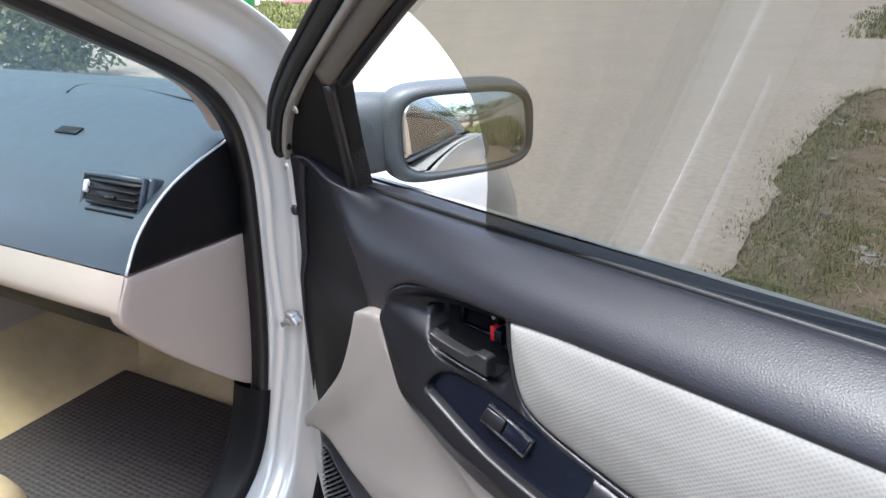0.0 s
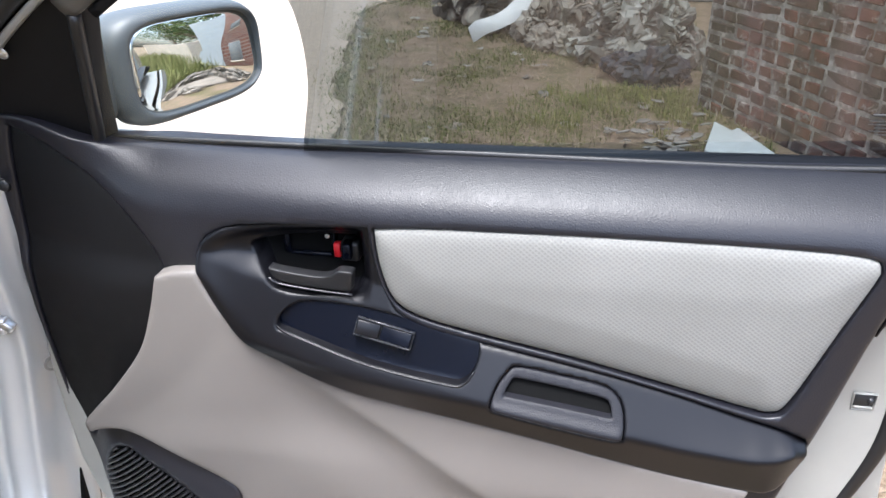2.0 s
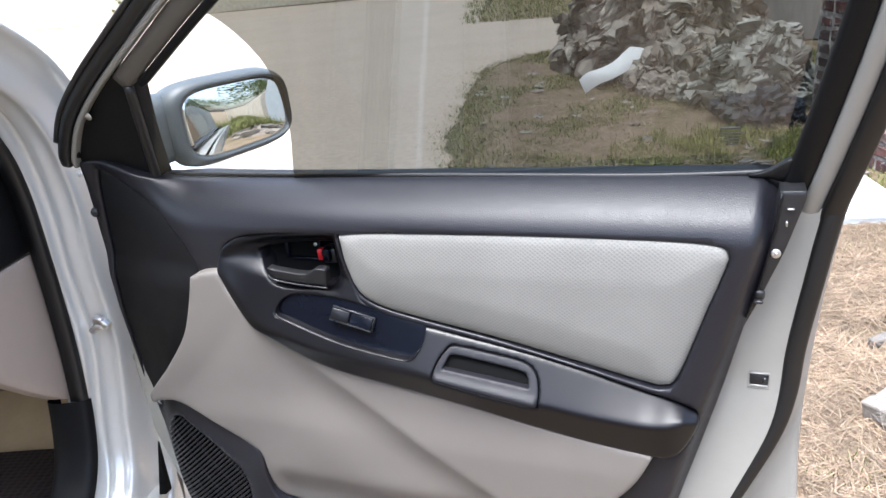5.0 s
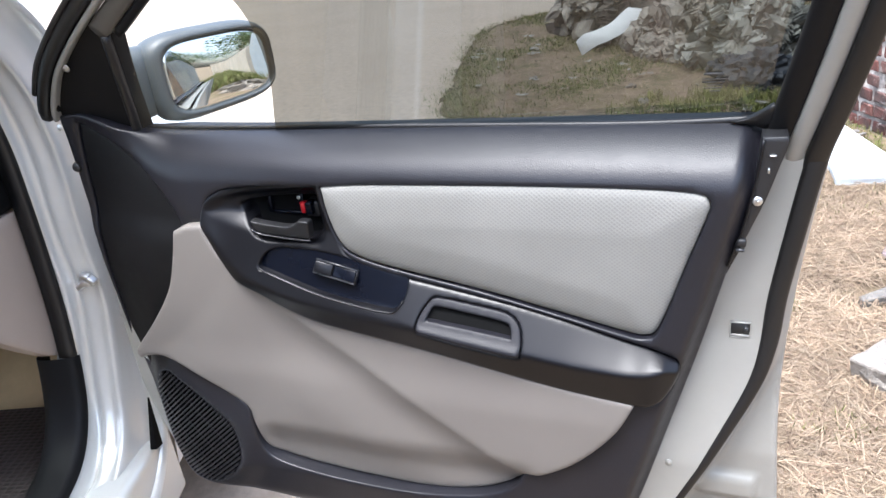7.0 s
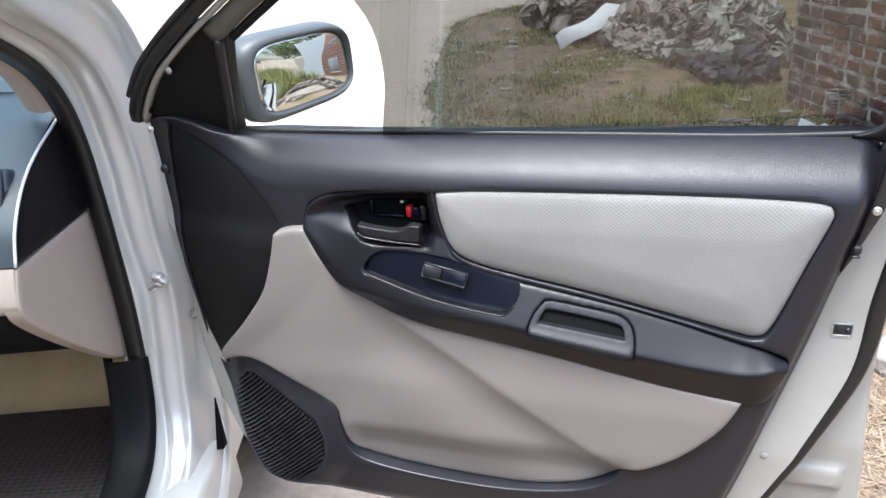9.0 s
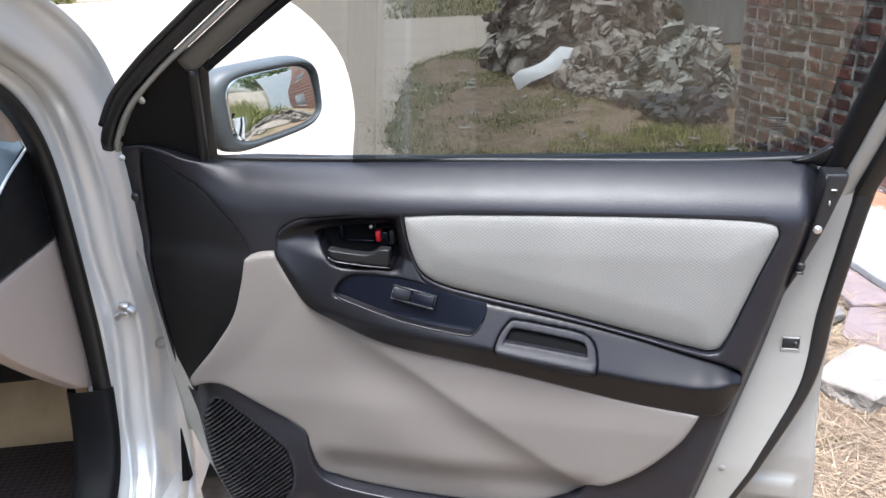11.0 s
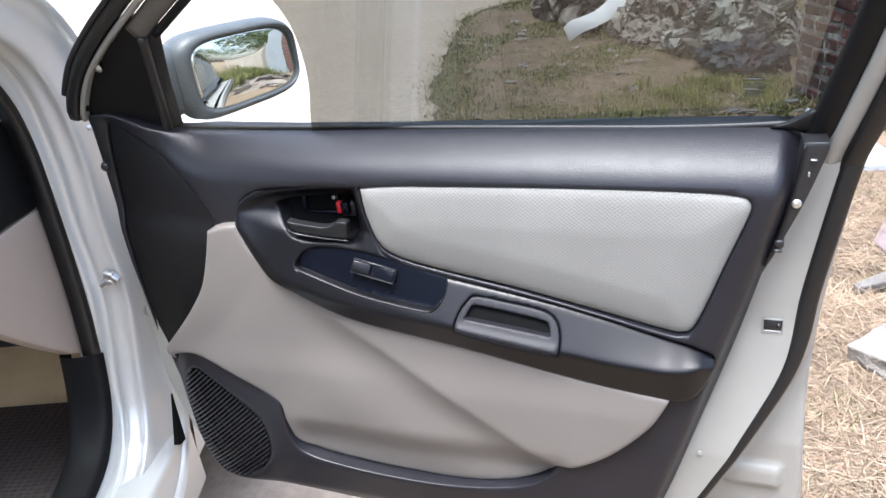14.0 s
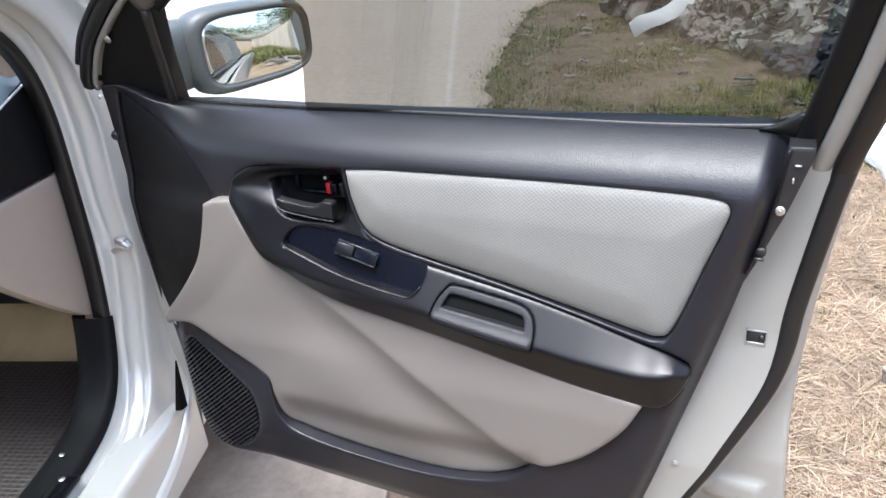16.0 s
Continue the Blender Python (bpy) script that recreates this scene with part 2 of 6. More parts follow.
M["orange_slab"] = random_tone("worn_orange_brick", [(0.30, 0.125, 0.075), (0.34, 0.15, 0.095)], stain=((9.0, 0.52, 0.62, (0.45, 0.40, 0.36)),))
M["foam"] = surface("dirty_white_foam", (0.20, 0.20, 0.197), 0.85, vary=0.2, scale=26, grain=90, grain_depth=0.003, grain_strength=0.6)
M["foam_pale"] = surface("pale_bluish_foam", (0.40, 0.43, 0.44), 0.85, vary=0.12, scale=20, grain=90, grain_depth=0.003, grain_strength=0.6)
M["rough_stone"] = random_tone("broken_pale_stone", [(0.225, 0.205, 0.18), (0.24, 0.218, 0.192)], depth=0.02, fine=45, stain=((14.0, 0.55, 0.66, (0.20, 0.19, 0.17)),))
M["stone"] = random_tone("grey_rubble", [(0.22, 0.205, 0.185), (0.27, 0.255, 0.235), (0.17, 0.16, 0.145)], depth=0.01)
M["white_board"] = surface("white_board", (0.78, 0.78, 0.77), 0.8, vary=0.06, scale=8, grain=200, grain_depth=0.001)
M["dark_sack"] = surface("dark_plastic_sack", (0.013, 0.016, 0.024), 0.5, vary=0.4, scale=12, grain=60, grain_depth=0.008, grain_strength=0.9)
M["leaf"] = random_tone("leaf_green", [(0.05, 0.09, 0.025), (0.08, 0.12, 0.035), (0.11, 0.14, 0.05)], source="island")
M["bark"] = surface("bark", (0.14, 0.11, 0.08), 0.9, vary=0.3, grain=40, grain_depth=0.01)
M["gate"] = surface("pale_grey_blue_sheet_metal", (0.42, 0.46, 0.47), 0.5, vary=0.1, grain=0)
M["green_bin"] = surface("green_plastic", (0.04, 0.36, 0.08), 0.45, vary=0.08, grain=0)
M["pink"] = surface("pink_painted_board", (0.72, 0.30, 0.36), 0.6, vary=0.1, grain=0)
M["dark_wall"] = surface("dark_weathered_board", (0.15, 0.16, 0.16), 0.8, vary=0.35, scale=3, grain=30, grain_depth=0.006, stretch=(3, 3, 0.6))


# ---- building helpers ----
def mesh_object(name, bm, mat, smooth=True):
    me = bpy.data.meshes.new(name)
    bm.to_mesh(me)
    bm.free()
    for p in me.polygons:
        p.use_smooth = smooth
    me.materials.append(mat)
    return new(name, me)


def part(name, bm, mat, parent, label="", smooth=True):
    ob = mesh_object(name, bm, mat, smooth)
    ob.parent = parent
    return tagged(ob, label)


def thing(name, label, category, group="", m=None):
    ob = new(name)
    ob.empty_display_size = 0.1
    if m is not None:
        ob.matrix_basis = m
    return tagged(ob, label, category, group)


def box_bm(sx, sy, sz, at=(0, 0, 0), bevel=0.0, segments=2, m=None):
    bm = bmesh.new()
    bmesh.ops.create_cube(bm, size=1.0)
    bmesh.ops.scale(bm, vec=(sx, sy, sz), verts=bm.verts)
    if bevel:
        bmesh.ops.bevel(bm, geom=bm.edges[:], offset=bevel, segments=segments, affect="EDGES", profile=0.5)
    if m is not None:
        bmesh.ops.transform(bm, matrix=m, verts=bm.verts)
    bmesh.ops.translate(bm, vec=at, verts=bm.verts)
    return bm


def smooth_loop(pts, n=10):
    """A closed smooth curve through the control points; a point given twice makes a corner."""
    p = [np.array(q, float) for q in pts]
    out = []
    k = len(p)
    for i in range(k):
        a, b, c, d = p[i - 1], p[i], p[(i + 1) % k], p[(i + 2) % k]
        if np.allclose(b, c):
            continue
        for j in range(n):
            u = j / n
            out.append(0.5 * (2 * b + (c - a) * u + (2 * a - 5 * b + 4 * c - d) * u * u + (3 * b - a - 3 * c + d) * u ** 3))
    return np.array(out)


def smooth_line(pts, n=10):
    p = [np.array(q, float) for q in pts]
    p = [2 * p[0] - p[1]] + p + [2 * p[-1] - p[-2]]
    out = []
    for i in range(1, len(p) - 2):
        a, b, c, d = p[i - 1:i + 3]
        for j in range(n):
            u = j / n
            out.append(0.5 * (2 * b + (c - a) * u + (2 * a - 5 * b + 4 * c - d) * u * u + (3 * b - a - 3 * c + d) * u ** 3))
    out.append(p[-2])
    return np.array(out)


def even(loop, step, closed=True):
    q = np.vstack([loop, loop[:1]]) if closed else loop
    d = np.r_[0, np.cumsum(np.linalg.norm(np.diff(q, axis=0), axis=1))]
    n = max(3, int(round(d[-1] / step)))
    u = np.linspace(0, d[-1], n + 1)
    r = np.column_stack([np.interp(u, d, q[:, i]) for i in range(q.shape[1])])
    return r[:-1] if closed else r


def inside(x, z, loop):
    """Signed distance to a closed loop, positive within."""
    x, z = np.asarray(x, float), np.asarray(z, float)
    a, b = loop, np.roll(loop, -1, axis=0)
    best = np.full(x.shape, 1e9)
    odd = np.zeros(x.shape, bool)
    for (ax, az), (bx, bz) in zip(a, b):
        ex, ez = bx - ax, bz - az
        l2 = ex * ex + ez * ez + 1e-12
        u = np.clip(((x - ax) * ex + (z - az) * ez) / l2, 0, 1)
        best = np.minimum(best, np.hypot(x - ax - u * ex, z - az - u * ez))
        cross = (az > z) != (bz > z)
        odd ^= cross & (x < ex * (z - az) / (ez if abs(ez) > 1e-12 else 1e-12) + ax)
    return np.where(odd, best, -best)


def step01(a, b, v):
    u = np.clip((np.asarray(v, float) - a) / (b - a), 0, 1)
    return u * u * (3 - 2 * u)


from mathutils.geometry import delaunay_2d_cdt


def offset_loop(loop, d):
    """The loop moved inwards by d."""
    t = np.roll(loop, -1, axis=0) - np.roll(loop, 1, axis=0)
    t /= np.linalg.norm(t, axis=1)[:, None] + 1e-12
    n = np.column_stack([-t[:, 1], t[:, 0]])
    area = np.sum(loop[:, 0] * np.roll(loop[:, 1], -1) - np.roll(loop[:, 0], -1) * loop[:, 1])
    return loop + n * d * (1 if area > 0 else -1)


def patch_bm(loop, depth, step=0.006, roll=0.005, skirt=0.012, holes=(), creases=(), hole_roll=None):
    """A moulded panel: fills the loop in x and z, lies at y = depth(x, z), with rolled edges and a skirt behind them."""
    edge = even(loop, step)
    cuts = [even(h, step) for h in holes]
    folds = [even(c, step * 0.8) for c in creases]
    lo, hi = edge.min(0), edge.max(0)
    gx, gz = np.meshgrid(np.arange(lo[0], hi[0], step), np.arange(lo[1], hi[1], step))
    gx = gx + (np.arange(gx.shape[0]) % 2)[:, None] * step * 0.5
    g = np.column_stack([gx.ravel(), gz.ravel()])
    keep = inside(g[:, 0], g[:, 1], edge) > step * 0.5
    for c in cuts:
        keep &= inside(g[:, 0], g[:, 1], c) < -step * 0.5
    for c in folds:
        keep &= np.abs(inside(g[:, 0], g[:, 1], c)) > step * 0.4
    g = g[keep]
    if roll:
        rings = [offset_loop(edge, roll * k) for k in (0.15, 0.5)] + [offset_loop(c, -(hole_roll or roll) * k) for c in cuts for k in (0.15, 0.5)]
    else:
        rings = []
    pts, links = [], []
    for ring in [edge] + cuts + folds:
        k, n = len(pts), len(ring)
        pts += [Vector(p) for p in ring]
        links += [(k + a, k + (a + 1) % n) for a in range(n)]
    for ring in rings:
        ok = inside(ring[:, 0], ring[:, 1], edge) > roll * 0.1
        for c in cuts:
            ok &= inside(ring[:, 0], ring[:, 1], c) < -roll * 0.1
        pts += [Vector(p) for p in ring[ok]]
    pts += [Vector(p) for p in g]
    vs, _, faces, *_ = delaunay_2d_cdt(pts, links, [], 0, 1e-6)
    v2 = np.array([tuple(v) for v in vs])
    tri = np.array([tuple(f)[:3] for f in faces])
    mid = v2[tri].mean(1)
    good = inside(mid[:, 0], mid[:, 1], edge) > 0
    for c in cuts:
        good &= inside(mid[:, 0], mid[:, 1], c) < 0
    tri = tri[good]
    y = depth(v2[:, 0], v2[:, 1])
    if roll:
        d = np.clip(inside(v2[:, 0], v2[:, 1], edge), 0, roll)
        fall = roll - np.sqrt(np.maximum(0, roll * roll - (roll - d) ** 2))
        hr = hole_roll or roll
        for c in cuts:
            d = np.clip(-inside(v2[:, 0], v2[:, 1], c), 0, hr)
            fall = np.maximum(fall, hr - np.sqrt(np.maximum(0, hr * hr - (hr - d) ** 2)))
        y = y + fall
    bm = bmesh.new()
    used = {}
    for f in tri:
        for i in f:
            if i not in used:
                used[i] = bm.verts.new((v2[i, 0], y[i], v2[i, 1]))
        try:
            bm.faces.new([used[i] for i in f])
        except ValueError:
            pass
    bm.normal_update()
    if sum(f.normal.y for f in bm.faces) > 0:
        bmesh.ops.reverse_faces(bm, faces=bm.faces[:])
    if skirt:
        rim = [e for e in bm.edges if e.is_boundary]
        got = bmesh.ops.extrude_edge_only(bm, edges=rim)
        bmesh.ops.translate(bm, vec=(0, skirt, 0), verts=[v for v in got["geom"] if isinstance(v, bmesh.types.BMVert)])
    return bm


def sweep_bm(path, profile, side, closed=False, caps=True, scale=None):
    """Carries a closed profile of (across, out) along a path; out points along the vector side at every place."""
    path = [Vector(p) for p in path]
    side = Vector(side).normalized()
    bm = bmesh.new()
    rings = []
    n = len(path)
    for i, p in enumerate(path):
        a, b = (path[i - 1], path[(i + 1) % n]) if closed else (path[max(i - 1, 0)], path[min(i + 1, n - 1)])
        t = (b - a).normalized()
        across = t.cross(side).normalized()
        k = scale[i] if scale is not None else 1.0
        rings.append([bm.verts.new(p + across * u * k + side * v * k) for u, v in profile])
    m = len(profile)
    for i in range(n if closed else n - 1):
        r, s = rings[i], rings[(i + 1) % n]
        for j in range(m):
            bm.faces.new((r[j], r[(j + 1) % m], s[(j + 1) % m], s[j]))
    if caps and not closed:
        bm.faces.new(rings[0][::-1])
        bm.faces.new(rings[-1])
    bmesh.ops.recalc_face_normals(bm, faces=bm.faces[:])
    return bm


def round_profile(w, h, n=12, power=2.6):
    out = []
    for i in range(n):
        a = 2 * math.pi * i / n
        c, s = math.cos(a), math.sin(a)
        out.append((w / 2 * math.copysign(abs(c) ** (2 / power), c), h / 2 * math.copysign(abs(s) ** (2 / power), s)))
    return out


def screw(name, at, normal, parent, r=0.0055, label="cross-head metal screw", mat="chrome"):
    """A pan-head screw with a sunk cross."""
    bm = bmesh.new()
    rows = [(1.0, 0.0), (1.0, 0.12), (0.88, 0.24), (0.5, 0.30)]
    rings = [[bm.verts.new((r * k * math.cos(a * math.pi / 8), r * k * math.sin(a * math.pi / 8), r * h)) for a in range(16)] for k, h in rows]
    for p, q in zip(rings, rings[1:]):
        for j in range(16):
            bm.faces.new((p[j], p[(j + 1) % 16], q[(j + 1) % 16], q[j]))
    bm.faces.new(rings[-1])
    for turn in (0.5, 2.07):
        bar = bmesh.ops.create_cube(bm, size=1.0)["verts"]
        bmesh.ops.scale(bm, vec=(r * 0.9, r * 0.16, r * 0.1), verts=bar)
        bmesh.ops.rotate(bm, cent=(0, 0, 0), matrix=Matrix.Rotation(turn, 3, "Z"), verts=bar)
        bmesh.ops.translate(bm, vec=(0, 0, r * 0.32), verts=bar)
    q = Vector(normal).to_track_quat("Z", "Y").to_matrix().to_4x4()
    bmesh.ops.transform(bm, matrix=Matrix.Translation(at) @ q, verts=bm.verts)
    return part(name, bm, M[mat], parent, label)

# ---- the car: X outwards, Y forwards, Z up from the hinge ----
CAR = pose(-0.04, 0.04, 0, 0, 0, 18)
car = thing("car", "silver car with its front passenger door standing open", "car", m=CAR)

# ---- the open front door: x runs from hinge to latch, the cabin side faces -y ----
LEAN_IN = 0.36


def win_y(z):
    """The window plane leans in towards the cabin with height."""
    return 0.028 - LEAN_IN * (z - 1.075)


def glass_y(x, z):
    """The pane itself is curved, a little flatter at the belt than its frame."""
    x, z = np.asarray(x, float), np.asarray(z, float)
    return 0.017 - 0.245 * (z - 1.15) - 0.445 * (z - 1.15) ** 2 + 0.047 * (x - 0.55)


def win(x, z, out=0.0):
    return (x, win_y(z) - out, z)


WIN_N = Vector((0, -1, -LEAN_IN)).normalized()


def metal_y(z):
    return np.interp(z, [0.40, 0.624, 0.816, 1.06], [-0.040, -0.026, 0.014, 0.034])


# metal shell
SHELL = smooth_loop([(-0.026, 1.046), (-0.026, 1.046), (-0.028, 0.95), (-0.026, 0.85), (-0.018, 0.75), (0.002, 0.65), (0.026, 0.56), (0.062, 0.478), (0.10, 0.450), (0.10, 0.450), (0.40, 0.435), (0.80, 0.425), (0.95, 0.395), (1.02, 0.390), (1.044, 0.42),
                     (1.042, 0.54), (1.034, 0.66), (1.034, 0.76), (1.045, 0.90), (1.060, 1.02), (1.064, 1.046), (1.064, 1.046), (0.5, 1.046)])
STRIP = [(1.066, 1.10), (1.046, 1.033), (1.030, 0.94), (1.018, 0.86), (1.013, 0.80), (1.000, 0.745), (0.965, 0.665), (0.915, 0.560), (0.865, 0.455), (0.82, 0.405)]
strip_line = even(smooth_line(STRIP), 0.012, False)
sx, sz = strip_line[:, 0], strip_line[:, 1]


def strip_x(z):
    return np.interp(z, sz[::-1], sx[::-1])


def shell_y(x, z):
    y = metal_y(z)
    beyond = step01(0.004, 0.026, np.asarray(x) - strip_x(z))
    y = y + beyond * (0.030 + np.clip(0.85 - np.asarray(z), 0, 0.4) * 0.05)
    for (cx, cz, w, h) in ((0.975, 0.565, 0.040, 0.022), (0.955, 0.470, 0.040, 0.022)):
        d = np.minimum(w - np.abs(x - cx), h - np.abs(z - cz))
        y = y - 0.0085 * step01(0.0, 0.007, d)
    return y


door = part("door", patch_bm(SHELL, shell_y, 0.0065, 0.006, 0.09), M["silver_in"], car, "open silver door with dark and pale grey trim")
door.matrix_basis = CAR.inverted()
part("outer_skin", patch_bm(SHELL, lambda x, z: 0.105 + 0.028 * np.sin(np.clip((np.asarray(z) - 0.38) / 0.7, 0, 1) * np.pi), 0.03, 0.0, 0.01), M["silver"], door, "silver painted outer door skin")
TRIM = smooth_loop([(-0.012, 1.098), (-0.012, 1.098), (-0.012, 1.06), (-0.014, 1.0), (-0.016, 0.93), (-0.013, 0.86), (-0.006, 0.78), (0.004, 0.70), (0.026, 0.655),
                    (0.033, 0.60), (0.045, 0.53), (0.082, 0.462), (0.14, 0.448), (0.24, 0.444), (0.36, 0.434), (0.50, 0.427), (0.66, 0.424), (0.79, 0.424), (0.825, 0.45),
                    (0.862, 0.545), (0.90, 0.679), (0.934, 0.80), (0.954, 0.880), (0.966, 0.93), (0.980, 0.99), (0.989, 1.050), (0.986, 1.066), (0.965, 1.073), (0.965, 1.073),
                    (0.75, 1.071), (0.50, 1.069), (0.30, 1.068), (0.16, 1.070), (0.11, 1.078), (0.07, 1.092), (0.034, 1.100)])


def trim_y(x, z):
    x, z = np.asarray(x, float), np.asarray(z, float)
    face = np.interp(z, [0.42, 0.46, 0.52, 0.62, 0.80, 0.90, 1.0], [-0.036, -0.056, -0.064, -0.060, -0.046, -0.038, -0.036])
    ledge = np.clip((z - 1.004) / 0.068, 0, 1)
    lean = step01(0.46, 0.15, x)
    y = face + (0.064 - 0.022 * lean) * ledge ** 2.1 * step01(0.08, 0.20, x)
    # towards the hinge the top leans back over its whole height
    y = y + 0.024 * lean * np.clip((z - 0.925) / 0.147, 0, 1) ** 1.35
    # the foremost strip falls back towards the hinge
    front = step01(-0.03, 0.17, x + 0.25 * np.clip(0.95 - z, 0, 0.1))
    y = 0.004 + (y - 0.004) * front
    # the rear edge turns back to the metal
    rear = np.interp(z, [0.42, 0.545, 0.679, 0.88, 0.93, 0.99, 1.06], [0.80, 0.862, 0.90, 0.954, 0.966, 0.980, 0.989])
    back = step01(-0.022, 0.0, x - rear)
    # and its edge rolls over towards the sunk panel at the hinge
    roll = np.clip(1 + inside(x, z, FAN) / 0.055, 0, 1) ** 2 * step01(0.90, 0.95, z)
    return y + back * 0.030 + 0.010 * roll



# dark fan-shaped panel at the hinge end
FAN = smooth_loop([(0.018, 1.087), (0.018, 1.087), (0.073, 1.062), (0.120, 1.035), (0.161, 0.998), (0.188, 0.962), (0.199, 0.942), (0.199, 0.942), (0.185, 0.885), (0.152, 0.814), (0.102, 0.757),
                   (0.068, 0.722), (0.056, 0.690), (0.040, 0.668), (0.012, 0.690), (0.002, 0.75), (-0.004, 0.84), (-0.004, 0.93), (0.002, 1.00), (0.010, 1.06)])


def fan_y(x, z):
    w = step01(-0.02, 0.17, np.asarray(x) + 0.35 * np.clip(0.94 - np.asarray(z), 0, 0.22))
    return np.maximum(0.006 - 0.044 * w, trim_y(x, z) + 0.004)


part("front_panel", patch_bm(FAN, fan_y, 0.006, 0.003, 0.02), M["matte"], door, "matte black hinge-side panel")

# pale woven insert
FABRIC = smooth_loop([(0.4525, 1.0085), (0.4525, 1.0085), (0.456, 0.968), (0.470, 0.926), (0.500, 0.906), (0.564, 0.8905), (0.664, 0.871), (0.774, 0.845), (0.845, 0.8275), (0.872, 0.8245), (0.889, 0.841),
                      (0.918, 0.930), (0.937, 0.988), (0.938, 1.003), (0.925, 1.012), (0.86, 1.0155), (0.697, 1.0155), (0.515, 1.0125)])


def fabric_y(x, z):
    d = np.clip(inside(x, z, FABRIC), 0, 0.05)
    return -0.034 - 0.012 * np.sqrt(d / 0.05)


part("fabric_insert", patch_bm(FABRIC, fabric_y, 0.007, 0.006, 0.02), M["fabric"], door, "pale grey woven fabric insert")

# armrest and handle pod
POD = smooth_loop([(0.250, 0.955), (0.254, 0.975), (0.268, 0.989), (0.297, 1.000), (0.358, 1.007), (0.441, 1.010), (0.4465, 1.010), (0.4465, 1.010), (0.450, 0.980), (0.457, 0.946), (0.469, 0.920), (0.482, 0.906), (0.510, 0.894),
                   (0.552, 0.8855), (0.627, 0.8715), (0.702, 0.857), (0.774, 0.840), (0.845, 0.821), (0.880, 0.812), (0.905, 0.803), (0.9120, 0.796), (0.912, 0.780), (0.905, 0.760), (0.893, 0.742), (0.880, 0.736), (0.859, 0.735),
                   (0.780, 0.745), (0.706, 0.759), (0.630, 0.775), (0.550, 0.790), (0.435, 0.810), (0.384, 0.826), (0.343, 0.846), (0.299, 0.869), (0.269, 0.907), (0.254, 0.938)])
WELL = smooth_loop([(0.308, 0.974), (0.325, 0.980), (0.360, 0.983), (0.412, 0.986), (0.428, 0.983), (0.433, 0.958), (0.429, 0.930), (0.402, 0.925), (0.360, 0.926), (0.336, 0.932), (0.322, 0.948), (0.313, 0.962)])
CUP = smooth_loop([(0.594, 0.837), (0.594, 0.837), (0.600, 0.8485), (0.609, 0.8525), (0.655, 0.8455), (0.697, 0.8375), (0.706, 0.832), (0.709, 0.820), (0.709, 0.820), (0.654, 0.8285), (0.654, 0.8285)])
PLATE = smooth_loop([(0.342, 0.892), (0.348, 0.907), (0.363, 0.916), (0.384, 0.918), (0.442, 0.912), (0.514, 0.897), (0.556, 0.886), (0.5645, 0.878), (0.561, 0.860), (0.550, 0.8475), (0.532, 0.8465), (0.443, 0.861), (0.360, 0.885)])
RIM = smooth_loop([(0.5805, 0.828), (0.586, 0.844), (0.596, 0.857), (0.608, 0.8625), (0.655, 0.8555), (0.697, 0.8475), (0.713, 0.839), (0.7205, 0.826), (0.722, 0.808), (0.714, 0.797), (0.655, 0.8045), (0.591, 0.818), (0.582, 0.822)])
RIDGE_X, RIDGE_Z = [0.25, 0.272, 0.307, 0.341, 0.392, 0.441, 0.481, 0.552, 0.627, 0.702, 0.774, 0.845, 0.89, 0.912], [0.966, 0.956, 0.941, 0.931, 0.922, 0.913, 0.9035, 0.884, 0.870, 0.855, 0.8385, 0.819, 0.808, 0.797]
CREST_X, CREST_Z = [0.25, 0.268, 0.278, 0.296, 0.322, 0.392, 0.476, 0.557, 0.72, 0.778, 0.847, 0.877, 0.896, 0.906, 0.912], [0.950, 0.934, 0.918, 0.895, 0.875, 0.854, 0.840, 0.831, 0.805, 0.796, 0.789, 0.789, 0.793, 0.796, 0.793]
LOW_X, LOW_Z = [0.25, 0.254, 0.269, 0.299, 0.343, 0.384, 0.435, 0.55, 0.63, 0.706, 0.78, 0.859, 0.88, 0.893, 0.912], [0.945, 0.935, 0.905, 0.868, 0.845, 0.825, 0.809, 0.789, 0.774, 0.758, 0.744, 0.734, 0.735, 0.741, 0.77]


def eased(xs, vs, width=0.014):
    """A table of values whose bends are rounded over the given width."""
    grid = np.linspace(xs[0] - 0.03, xs[-1] + 0.03, 800)
    fine = np.interp(grid, xs, vs)
    n = max(1, int(width / (grid[1] - grid[0])))
    kernel = np.hanning(2 * n + 3)
    soft = np.convolve(np.pad(fine, n + 1, mode="edge"), kernel / kernel.sum(), mode="valid")
    return grid, soft


RIDGE, CREST, LOW = eased(RIDGE_X, RIDGE_Z), eased(CREST_X, CREST_Z, 0.012), eased(LOW_X, LOW_Z, 0.010)
RIDGE_OUT = eased([0.25, 0.30, 0.45, 0.50, 0.91], [-0.043, -0.038, -0.037, -0.041, -0.040], 0.03)
CREST_OUT = eased([0.25, 0.28, 0.32, 0.40, 0.48, 0.56, 0.80, 0.86, 0.89, 0.912], [-0.050, -0.056, -0.065, -0.073, -0.076, -0.077, -0.077, -0.075, -0.068, -0.054], 0.02)
LOW_OUT = eased([0.25, 0.30, 0.88, 0.912], [-0.046, -0.062, -0.062, -0.046])


